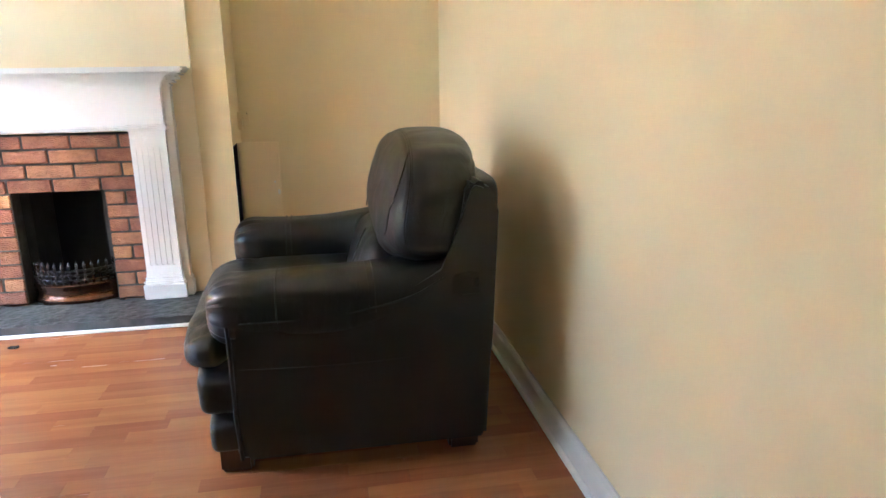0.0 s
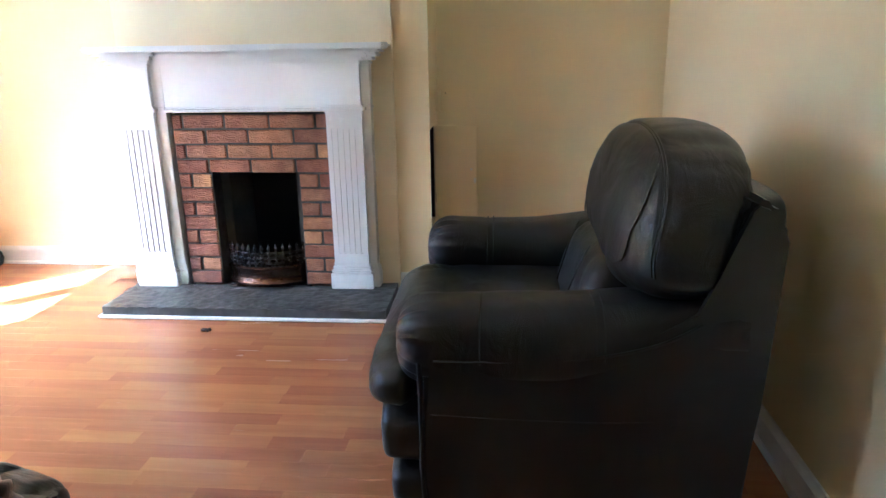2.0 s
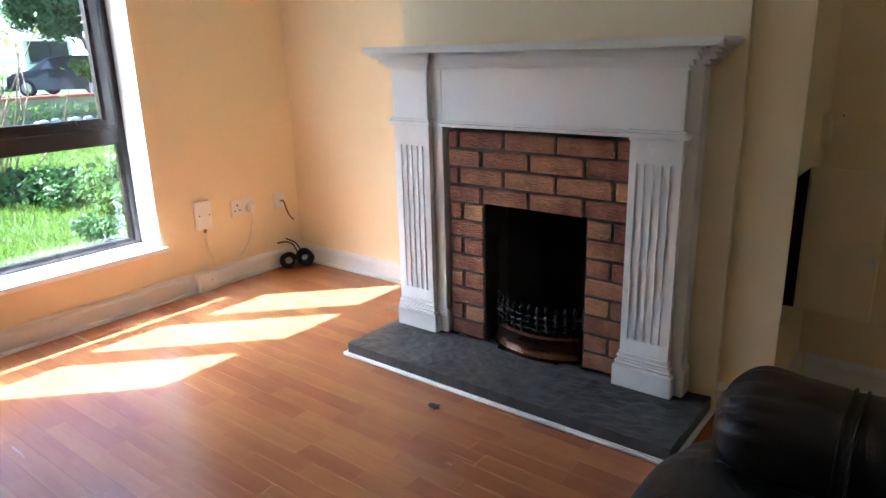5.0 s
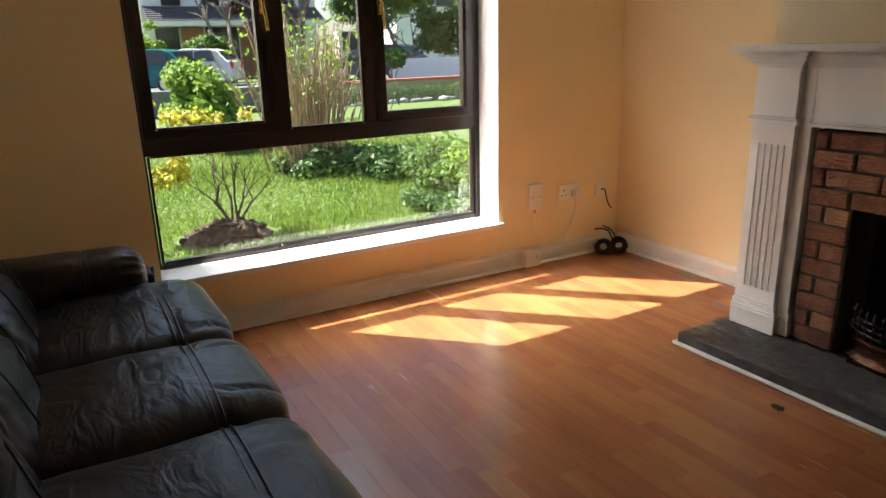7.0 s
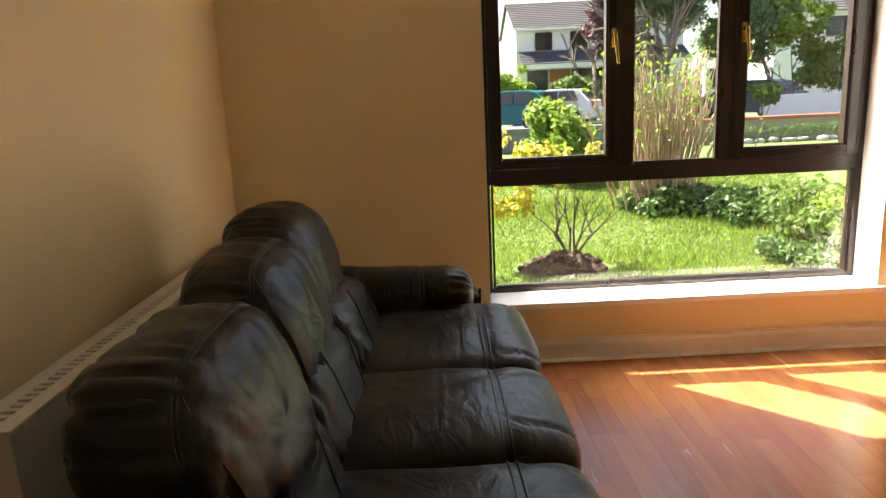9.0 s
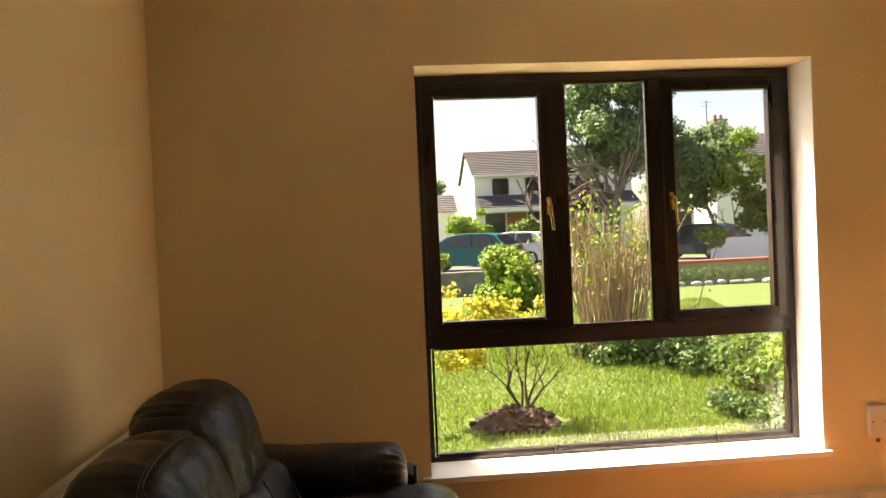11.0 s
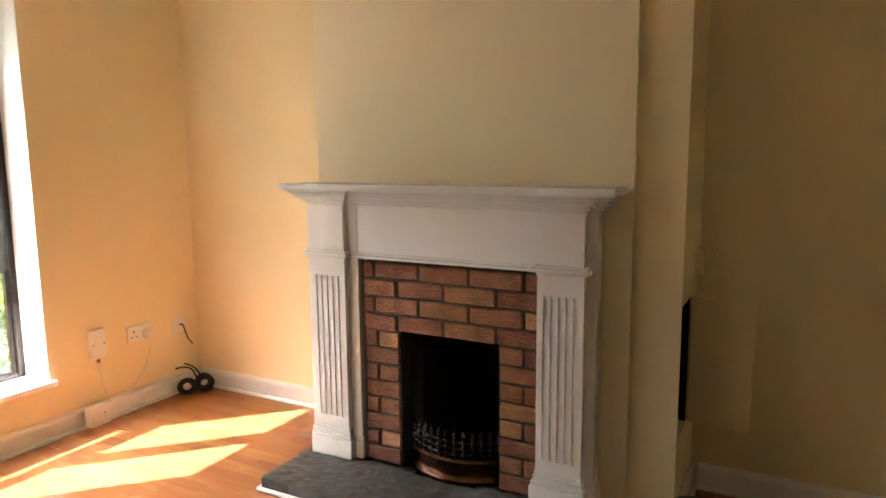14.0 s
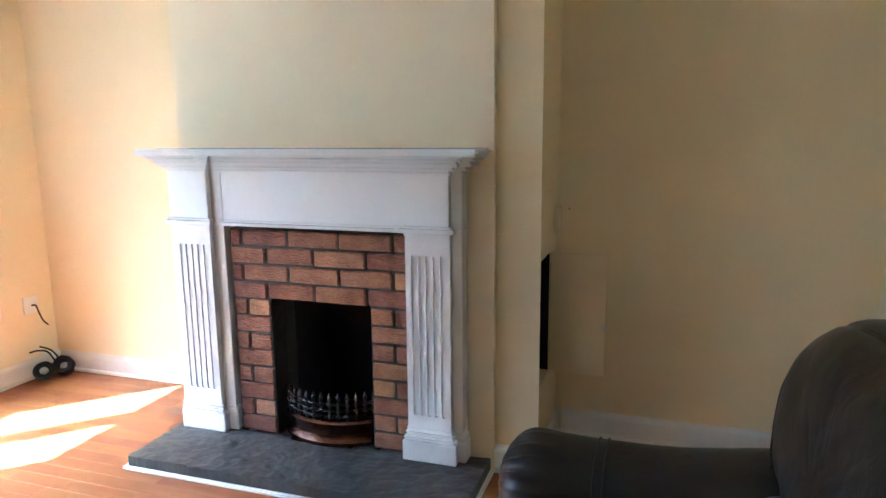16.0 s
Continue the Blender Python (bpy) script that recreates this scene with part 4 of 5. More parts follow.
M_TILE = mat("grey_brown_roof_tile", (0.084, 0.084, 0.095), 0.8, vary=0.18, scale=3, bump=0.3, island=0.18)
M_SLATEROOF = mat("dark_roof_slate", (0.09, 0.09, 0.11), 0.7, vary=0.15, scale=3, bump=0.3, island=0.2)
M_RED = mat("red_coping", (0.42, 0.13, 0.08), 0.8, vary=0.12)
M_DARKGLASS = mat("dark_window_pane", (0.03, 0.035, 0.04), 0.08, vary=0.1, bump=0.0)
M_HBRICK = mat("house_brick", (0.33, 0.15, 0.09), 0.85, vary=0.15, scale=14, bump=0.4)
M_BARK = mat("grey_bark", (0.20, 0.18, 0.15), 0.9, vary=0.25, scale=8, bump=0.6, bscale=30)
M_TWIG = mat("pale_dry_stem", (0.405, 0.294, 0.196), 0.85, vary=0.2, scale=9, bump=0.2, island=0.25)
M_DTWIG = mat("dark_twig", (0.075, 0.055, 0.045), 0.85, vary=0.2, scale=9, bump=0.3)
M_SOIL = mat("dry_soil", (0.07, 0.049, 0.035), 0.95, vary=0.3, scale=12, bump=0.8, bscale=50)
M_STONE = mat("white_garden_stone", (0.55, 0.54, 0.50), 0.85, vary=0.2, scale=7, bump=0.5, bscale=40)
L_GREEN = leafy("green_leaf", (0.094, 0.181, 0.035), (0.134, 0.227, 0.044), 0.5)
L_LAUREL = leafy("laurel_leaf", (0.196, 0.318, 0.042), (0.257, 0.371, 0.066), 0.5)
L_YELLOW = leafy("golden_leaf", (0.510, 0.491, 0.088), (0.427, 0.409, 0.048), 0.5)
L_IVY = leafy("ivy_leaf", (0.065, 0.137, 0.036), (0.117, 0.195, 0.039), 0.3)
L_PURPLE = leafy("purple_leaf", (0.07, 0.035, 0.045), (0.11, 0.05, 0.05), 0.3)
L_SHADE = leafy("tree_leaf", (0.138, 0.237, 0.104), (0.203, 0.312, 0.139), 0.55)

structure("ground", boxes((-15.1, OUT - 0.0, -60, 60, GZ - 0.6, GZ)), M_GRASS, "sunlit green lawn outside the window", "lawn")
structure("road", boxes((-29.0, -15.35, -400, 400, RZ - 0.6, RZ)), M_ASPH, "grey asphalt street beyond the garden wall", "road")
structure("backdrop_ground", boxes((-900, -29.0, -900, 900, RZ - 0.8, RZ - 0.01)), M_GRASS, "far gardens across the street", "ground")


def scatter(name, pts, normals, size, material, parent=None, kind="", rng=None, aspect=0.55):
    """Many small pointed leaves at pts, each a folded lozenge."""
    rng = rng or np.random.default_rng(1)
    n = len(pts)
    pts = np.asarray(pts, float)
    d = np.asarray(normals, float) + rng.normal(0, 0.7, (n, 3))
    d /= np.linalg.norm(d, axis=1, keepdims=True) + 1e-9
    a = np.cross(d, rng.normal(0, 1, (n, 3)))
    a /= np.linalg.norm(a, axis=1, keepdims=True) + 1e-9
    b = np.cross(d, a)
    s = size * rng.uniform(0.6, 1.35, (n, 1))
    v = np.stack([pts - a * s, pts + b * s * aspect + d * s * 0.15, pts + a * s, pts - b * s * aspect + d * s * 0.15], 1).reshape(-1, 3)
    q = np.arange(4 * n).reshape(n, 4)
    me = bpy.data.meshes.new(name)
    me.from_pydata(v.tolist(), [], q.tolist())
    me.materials.append(material)
    ob = new(name, me)
    if parent is not None:
        ob.parent = parent
        ob.matrix_parent_inverse = parent.matrix_basis.inverted()
    if kind:
        ob["kind"] = kind
    return ob


def cloud(clumps, n, seed, shell=0.55):
    """Points in a heap of ragged clumps, denser to the outside, with their outward ways."""
    rng = np.random.default_rng(seed)
    w = np.array([r[1][0] * r[1][1] * r[1][2] for r in clumps]) ** 0.67
    pick = rng.choice(len(clumps), n, p=w / w.sum())
    c = np.array([r[0] for r in clumps], float)[pick]
    r = np.array([r[1] for r in clumps], float)[pick]
    d = rng.normal(0, 1, (n, 3))
    d /= np.linalg.norm(d, axis=1, keepdims=True)
    rag = 1 + 0.22 * np.sin(d[:, :1] * 9 + pick[:, None]) * np.sin(d[:, 1:2] * 11 + pick[:, None] * 2) * np.cos(d[:, 2:] * 8)
    return c + d * r * rag * rng.uniform(shell, 1.05, (n, 1)), d + (0, 0, 0.3), rng


def clumps_in(centre, radii, n, size, seed):
    """n clumps over an ellipsoid, for a crown with gaps and an uneven outline."""
    rng = random.Random(seed)
    rows = []
    for _ in range(n):
        d = Vector((rng.gauss(0, 1), rng.gauss(0, 1), rng.gauss(0, 1))).normalized() * rng.uniform(0.35, 1.0)
        s = size * rng.uniform(0.6, 1.3)
        rows.append((tuple(Vector(centre) + Vector((d.x * radii[0], d.y * radii[1], d.z * radii[2]))), (s, s, s * 0.75)))
    return rows


def limbs(bm, p, d, r, length, depth, rng, spread=0.55, fork=3):
    q = Vector(p) + Vector(d) * length
    cyl(bm, p, q, r, r * 0.66, 7)
    if depth:
        for _ in range(fork):
            e = (Vector(d) + Vector((rng.gauss(0, spread), rng.gauss(0, spread), rng.gauss(0.15, spread * 0.6)))).normalized()
            limbs(bm, Vector(p).lerp(q, rng.uniform(0.75, 1.0)), e, r * 0.58, length * rng.uniform(0.55, 0.85), depth - 1, rng, spread, fork)


def tree(label, base, height, centre, radii, n_clumps, clump, leaves, leaf, material, seed, stems=1, r=0.14):
    t = thing("tree", base, label, "tree")
    rng = random.Random(seed)
    bm = bmesh.new()
    for k in range(stems):
        d = Vector((rng.gauss(0, 0.12), rng.gauss(0, 0.16 if stems > 1 else 0.05), 1)).normalized()
        limbs(bm, Vector(base) + Vector((rng.uniform(-0.2, 0.2), rng.uniform(-0.3, 0.3), 0)) * (stems > 1), d, r, height, 3, rng)
    part("trunk", bm, M_BARK, t, smooth=True)
    pts, nor, g = cloud(clumps_in(centre, radii, n_clumps, clump, seed), leaves, seed, 0.3)
    scatter("crown", pts, nor, leaf, material, t, rng=g)
    return t


def bush(label, base, clumps, leaves, leaf, material, seed, stems=5, name="bush", twig=None, aspect=0.55):
    t = thing(name, base, label, "bush")
    rng = random.Random(seed)
    bm = bmesh.new()
    top = max(c[0][2] + c[1][2] * 0.4 for c in clumps)
    for k in range(stems):
        c = rng.choice(clumps)[0]
        a = Vector((base[0] + rng.uniform(-0.1, 0.1), base[1] + rng.uniform(-0.1, 0.1), base[2]))
        m = a.lerp(Vector(c), 0.6) + Vector((0, 0, 0.05))
        cyl(bm, a, m, 0.016, 0.011, 6)
        cyl(bm, m, Vector((c[0], c[1], min(c[2], top))), 0.011, 0.006, 6)
    part("stems", bm, twig or M_DTWIG, t)
    pts, nor, g = cloud(clumps, leaves, seed, 0.45)
    scatter("leaves", pts, nor, leaf, material, t, rng=g, aspect=aspect)
    return t


# lawn blades near the house
rng = np.random.default_rng(5)
N = 90000
gx = -2.35 - 9.5 * rng.uniform(0, 1, N) ** 1.7
gy = rng.uniform(-3.6, 1.2, N) + (gx + 2.3) * -0.28
keep = (gx + 4.0) ** 2 / 0.13 + (gy + 1.36) ** 2 / 0.16 > 1
gx, gy = gx[keep], gy[keep]
N = len(gx)
h = rng.uniform(0.025, 0.06, N) * (1 + 0.5 * np.sin(gx * 2.1) * np.sin(gy * 1.7))
wd = 0.0035 + 0.0007 * (-gx)
an = rng.uniform(0, 6.28, N)
v = np.empty((N, 3, 3))
v[:, 0] = np.stack([gx - np.cos(an) * wd, gy - np.sin(an) * wd, np.full(N, GZ)], 1)
v[:, 1] = np.stack([gx + np.cos(an) * wd, gy + np.sin(an) * wd, np.full(N, GZ)], 1)
v[:, 2] = np.stack([gx + rng.normal(0, 0.022, N), gy + rng.normal(0, 0.022, N), GZ + h], 1)
me = bpy.data.meshes.new("grass")
me.from_pydata(v.reshape(-1, 3).tolist(), [], np.arange(3 * N).reshape(N, 3).tolist())
me.materials.append(M_BLADE)
tagged(new("grass", me), "bright green unmown lawn grass", "grass", kind="stuff")

# soil mound with the cut-back shrub
bm = bmesh.new()
rings = []
for j in range(19):
    k = j / 18
    rings.append([bm.verts.new((-4.0 + 0.29 * k * math.cos(a) * (1 + 0.15 * noise.noise((a, j, 2))), -1.36 + 0.35 * k * math.sin(a) * (1 + 0.15 * noise.noise((a, j, 8))), GZ - 0.015 + 0.125 * (1 - k ** 2.5) + 0.060 * noise.fractal((k * math.cos(a) * 4.2, k * math.sin(a) * 4.2, 1), 0.55, 2.0, 4) * (1 - 0.6 * k ** 4))) for a in (i * math.tau / 56 for i in range(56))])
for p, q in zip(rings, rings[1:]):
    for i in range(56):
        bm.faces.new((p[i], p[(i + 1) % 56], q[(i + 1) % 56], q[i]))
r9 = random.Random(33)
for _ in range(70):
    a, k, s = r9.uniform(0, math.tau), r9.uniform(0.1, 1.02), r9.uniform(0.010, 0.030)
    puff(bm, (-4.0 + 0.29 * k * math.cos(a), -1.36 + 0.35 * k * math.sin(a), GZ + 0.105 * (1 - k ** 2.5)), (s, s * r9.uniform(0.8, 1.4), s * 0.8), 0.8, 0.9, 9, 6, seed=_, wob=0.3 * s)
mound = part("soil_mound", bm, M_SOIL, None, smooth=True, angle=35)
tagged(mound, "low heap of crumbly brown soil on the lawn", "soil")
shrub = thing("golden_shrub", (-4.12, -1.27, GZ + 0.1), "golden-leaved shrub with a bare branching foot", "shrub")
r9 = random.Random(21)
for k in range(6):
    bm = bmesh.new()
    d = Vector((r9.uniform(-0.3, 0.3), -0.80 + 0.32 * k + r9.uniform(-0.1, 0.1), 1.15)).normalized()
    limbs(bm, (-4.12 + r9.uniform(-0.02, 0.02), -1.27 + r9.uniform(-0.03, 0.03), GZ + 0.06), d, 0.0125, 0.235, 4, r9, 0.46, 2)
    part("branch", bm, M_DTWIG, shrub, smooth=True)

gold = [((-4.25, -1.62, 0.66), (0.30, 0.34, 0.15)), ((-4.15, -1.30, 0.64), (0.22, 0.20, 0.10)), ((-4.10, -1.50, 0.74), (0.16, 0.14, 0.10)), ((-4.0, -1.90, 0.40), (0.20, 0.24, 0.13)), ((-4.3, -1.98, 0.60), (0.25, 0.22, 0.14)), ((-4.1, -1.66, 0.36), (0.12, 0.10, 0.07))]
gc = [((c[0] + r9.gauss(0, r[0] * 0.55), c[1] + r9.gauss(0, r[1] * 0.55), c[2] + r9.gauss(0, r[2] * 0.5)), (0.085, 0.085, 0.065)) for c, r in gold for _ in range(9)]
pts, nor, g = cloud(gc, 2300, 6, 0.3)
scatter("crown", pts, nor, 0.026, L_YELLOW, shrub, rng=g)["label"] = "golden yellow leaves"

# bare-stemmed shrub in the middle of the lawn's edge
reed = thing("bare_stem_shrub", (-6.5, 0.2, GZ), "tall shrub of pale bare stems with sparse green leaves", "shrub")
r9 = random.Random(8)
bm = bmesh.new()
tips = []
for k in range(170):
    a = Vector((-6.5 + r9.gauss(0, 0.16), 0.2 + r9.gauss(0, 0.17), GZ))
    top = Vector((a.x + r9.gauss(0, 0.25), 0.22 + (a.y - 0.2) * 1.9 + r9.gauss(0, 0.16), GZ + r9.uniform(0.95, 1.75)))
    m = a.lerp(top, 0.55) + Vector((r9.gauss(0, 0.05), r9.gauss(0, 0.05), 0.04))
    cyl(bm, a, m, 0.0105, 0.0085, 5), cyl(bm, m, top, 0.0085, 0.0045, 5)
    tips.append(top)
    if k % 2:
        e = m.lerp(top, r9.uniform(0.1, 0.7))
        f = e + Vector((r9.gauss(0, 0.14), r9.gauss(0, 0.16), r9.uniform(0.12, 0.4)))
        cyl(bm, e, f, 0.0055, 0.003, 5)
        tips.append(f)
part("stems", bm, M_TWIG, reed, "pale dry stems")
tp = np.array([tuple(p) for p in tips for _ in range(3)])
rr = np.random.default_rng(4)
tp = tp + rr.normal(0, 1, tp.shape) * (0.05, 0.05, 0.16) - (0, 0, 0.05)
scatter("leaves", tp, rr.normal(0, 1, tp.shape), 0.030, L_LAUREL, reed, rng=rr)

bush("rounded laurel bush with bright green leaves", (-9.0, -0.45, GZ), clumps_in((-9.0, -0.42, 0.55), (0.45, 0.52, 0.60), 28, 0.26, 3), 6500, 0.050, L_LAUREL, 3)
bush("dark ivy sprawling round the shrub's foot", (-6.3, 0.3, GZ), clumps_in((-6.2, 0.35, -0.02), (0.45, 0.75, 0.14), 26, 0.18, 7), 4200, 0.040, L_IVY, 7, name="ivy")
bush("sprawling green ground cover beside the lawn", (-5.2, 1.1, GZ), clumps_in((-5.0, 1.12, 0.0), (1.0, 0.50, 0.22), 36, 0.20, 8), 7000, 0.038, L_GREEN, 8, name="ground_cover")
bush("sprawling green ground cover beside the lawn", (-4.1, 1.0, GZ), clumps_in((-4.1, 0.98, 0.12), (0.5, 0.30, 0.28), 18, 0.15, 9), 3200, 0.030, L_LAUREL, 9, name="ground_cover")
bush("sprawling green ground cover beside the lawn", (-5.9, 0.75, GZ), clumps_in((-5.8, 0.72, -0.02), (0.6, 0.45, 0.14), 26, 0.16, 18), 4200, 0.036, L_IVY, 18, name="ground_cover")
bush("low dark plants along the bed", (-3.7, 0.45, GZ), clumps_in((-3.75, 0.46, -0.08), (0.55, 0.36, 0.08), 22, 0.10, 10), 2600, 0.026, L_IVY, 10, name="ground_cover")
bush("clipped green bush on the garden wall", (-15.9, -1.5, RZ), clumps_in((-15.9, -1.42, 0.70), (0.4, 0.42, 0.30), 12, 0.22, 11), 1500, 0.06, L_LAUREL, 11)
lg = thing("timber_edging", (-4.65, 0.88, GZ), "weathered white timber edging lying beside the bed", "timber")
bm = boxes((-0.36, 0.36, -0.035, 0.035, -0.045, 0.045), bevel=0.008)
bmesh.ops.transform(bm, matrix=Matrix.Translation((-4.68, 0.84, GZ + 0.10)) @ Matrix.Rotation(radians(-4), 4, "Z") @ Matrix.Rotation(radians(9), 4, "Y"), verts=bm.verts)
part("board", bm, M_STONE, lg)

# garden walls
gw = thing("garden_wall", (-15.1, -1.0, GZ), "grey concrete block garden wall with flat coping", "garden wall")
part("core", boxes((-15.29, -15.12, -9.0, 2.5, GZ, 0.36)), M_CONC, gw)
part("coping", boxes((-15.36, -15.04, -9.0, 2.5, 0.36, 0.42), bevel=0.01), M_CONC, gw)
for r in range(2):
    for k in range(14):
        y0 = -3.4 + 0.45 * k + (0.225 if r % 2 else 0)
        if y0 < 2.0:
            part("block", boxes((-15.118, -15.10, y0 + 0.006, y0 + 0.444, GZ + 0.01 + r * 0.212, GZ + 0.212 + r * 0.212 - 0.006), bevel=0.004), M_CONC, gw)
gw2 = thing("garden_wall", (-15.1, 6.0, GZ), "cream rendered low garden wall with red coping", "garden wall")
part("core", boxes((-15.29, -15.12, 2.52, 16.0, GZ, 0.365)), M_REND, gw2)
part("coping", boxes((-15.37, -15.04, 2.52, 16.0, 0.365, 0.435), bevel=0.01), M_RED, gw2, "red painted coping")
ww = thing("street_wall", (-22.6, 11.0, RZ), "white rendered low wall across the street", "garden wall")
part("core", boxes((-22.75, -22.5, 9.2, 15.0, RZ, 0.82), bevel=0.02), M_WREND, ww)
r9 = random.Random(12)
for k in range(9):
    bm = bmesh.new()
    puff(bm, (-14.7 + r9.uniform(-0.1, 0.1), 4.3 + 0.34 * k, GZ + 0.045), (r9.uniform(0.07, 0.11), r9.uniform(0.10, 0.17), r9.uniform(0.05, 0.08)), 0.75, 0.8, 14, 9, seed=k, wob=0.05)
    tagged(part("edging_stone", bm, M_STONE, None, smooth=True, angle=50), "rough whitewashed edging stone by the wall", "stone", "row of edging stones")
rr = np.random.default_rng(15)
tuft = np.stack([rr.uniform(-14.95, -14.75, 900), rr.uniform(3.2, 9.0, 900), GZ + rr.uniform(0.1, 0.42, 900)], 1)
tf = scatter("tall_tufts", tuft, np.tile((1.0, 0, 0), (900, 1)), 0.085, L_GREEN, rng=rr, aspect=0.12)
tagged(tf, "thin green tufts along the garden wall", "plants", kind="stuff")


# cars
def car(label, place, turn, paint, seed=0):
    """A hatchback facing +y at its own origin, 4.15 m long."""
    t = thing("car", (0, 0, 0), label, "car", "parked cars")
    pm = mat("car_paint", paint, 0.22, 0.0, vary=0.03, bump=0.0, spec=0.3)
    prof = [(-2.05, 0.30), (-2.07, 0.62), (-2.02, 0.92), (-1.86, 1.00), (-1.50, 1.36), (-1.15, 1.44), (-0.2, 1.46), (0.45, 1.36), (1.12, 0.96), (1.75, 0.84), (2.03, 0.66), (2.08, 0.36), (1.95, 0.22), (-1.95, 0.22)]
    bm = bmesh.new()
    sides = []
    for x, squeeze in ((-0.84, 1.0), (-0.80, 1.0), (0.80, 1.0), (0.84, 1.0)):
        row = []
        for y, z in prof:
            inset = 0.16 * max(0.0, (z - 0.92) / 0.5)
            edge = 0.04 if abs(x) > 0.82 else 0.0
            row.append(bm.verts.new(((abs(x) - inset) * math.copysign(1, x), y * (1 - edge * 0.4), z - edge * 0.5 * (z > 0.5))))
        sides.append(row)
    for a, b in zip(sides, sides[1:]):
        for i in range(len(prof)):
            k = (i + 1) % len(prof)
            bm.faces.new((a[i], a[k], b[k], b[i]))
    bm.faces.new(sides[0]), bm.faces.new(sides[-1])
    body = part("body", bm, pm, t, smooth=True, angle=28)
    for s in (-1, 1):
        for y0, y1 in ((-1.36, -0.62), (-0.56, 0.28)):
            bm = bmesh.new()
            f = [(s * 0.835, y0 - (0.10 if y0 < -1 else 0), 0.97), (s * 0.835, y1 + (0.35 if y1 > 0 else 0), 0.97), (s * 0.70, y1, 1.36), (s * 0.70, y0 + (0.10 if y0 < -1 else 0), 1.38)]
            a = [bm.verts.new(Vector(q) + Vector((s * 0.004, 0, 0))) for q in f]
            b = [bm.verts.new(Vector(q) - Vector((s * 0.02, 0, 0))) for q in f]
            for i in range(4):
                bm.faces.new((a[i], a[(i + 1) % 4], b[(i + 1) % 4], b[i]))
            bm.faces.new(a), bm.faces.new(b)
            part("side_window", bm, M_DARKGLASS, body)
    for (ya, za), (yb, zb) in (((-1.84, 1.03), (-1.53, 1.345)), ((1.08, 0.99), (0.50, 1.345))):
        bm = bmesh.new()
        o = Vector((0, -0.02 if ya < 0 else 0.02, 0.012))
        f = [(-0.70, ya, za), (0.70, ya, za), (0.60, yb, zb), (-0.60, yb, zb)]
        a, b = [bm.verts.new(Vector(q) + o) for q in f], [bm.verts.new(Vector(q) - o) for q in f]
        for i in range(4):
            bm.faces.new((a[i], a[(i + 1) % 4], b[(i + 1) % 4], b[i]))
        bm.faces.new(a), bm.faces.new(b)
        part("windscreen" if ya > 0 else "rear_window", bm, M_DARKGLASS, body)
    for s in (-1, 1):
        part("tail_light", boxes((s * 0.70 - 0.12, s * 0.70 + 0.12, -2.085, -1.93, 0.66, 0.95), bevel=0.02), mat("tail_lamp", (0.55, 0.03, 0.02), 0.2), body, "red tail light")
        part("headlight", boxes((s * 0.62 - 0.15, s * 0.62 + 0.15, 1.88, 2.06, 0.60, 0.76), bevel=0.03), M_PLASTIC, body, "clear headlight")
    part("bumper", boxes((-0.80, 0.80, -2.12, -1.95, 0.26, 0.56), bevel=0.04), pm, body)
    part("number_plate", boxes((-0.26, 0.26, -2.13, -2.115, 0.58, 0.69), bevel=0.004), M_PLASTIC, body, "white number plate")
    for sx in (-1, 1):
        for y in (-1.28, 1.28):
            bm = bmesh.new()
            cyl(bm, (sx * 0.66, y, 0.305), (sx * 0.855, y, 0.305), 0.305, n=24)
            w = part("wheel", bm, M_RUBBER, t, smooth=True)
            bm = bmesh.new()
            cyl(bm, (sx * 0.80, y, 0.305), (sx * 0.862, y, 0.305), 0.20, n=20)
            part("rim", bm, mat("alloy", (0.6, 0.6, 0.62), 0.3, 0.9, bump=0.0), w, "silver wheel rim", smooth=True)
    t.matrix_basis = Matrix.Translation(place) @ Matrix.Rotation(radians(turn), 4, "Z")
    return t


car("dark green hatchback parked on the street", (-25.5, 0.67, RZ), 150, (0.010, 0.110, 0.120))
car("white hatchback parked behind the green car", (-28.6, 2.9, RZ), 150, (0.62, 0.64, 0.66), 1)
car("dark grey hatchback parked by the trees", (-26.6, 10.4, RZ), 125, (0.03, 0.035, 0.04), 2)


# houses
def roof(bm, x0, x1, y0, y1, z0, z1, nx, ny, lap=0.05):
    """Courses of tiles up one slope, from the eaves (x0, z0) to the ridge (x1, z1)."""
    for j in range(nx):
        a, b = j / nx, (j + 1) / nx
        for k in range(ny):
            ya, yb = y0 + (y1 - y0) * k / ny, y0 + (y1 - y0) * (k + 1) / ny
            xa, za, xb, zb = x0 + (x1 - x0) * a, z0 + (z1 - z0) * a, x0 + (x1 - x0) * b, z0 + (z1 - z0) * b
            v = [bm.verts.new(q) for q in ((xa, ya + 0.01, za + lap), (xa, yb - 0.01, za + lap), (xb, yb - 0.01, zb), (xb, ya + 0.01, zb), (xa, ya + 0.01, za), (xa, yb - 0.01, za))]
            bm.faces.new(v[:4]), bm.faces.new((v[4], v[5], v[1], v[0]))
    v = [bm.verts.new(q) for q in ((x0, y0, z0 - 0.02), (x0, y1, z0 - 0.02), (x1, y1, z1 - 0.02), (x1, y0, z1 - 0.02))]
    bm.faces.new(v)
    return bm


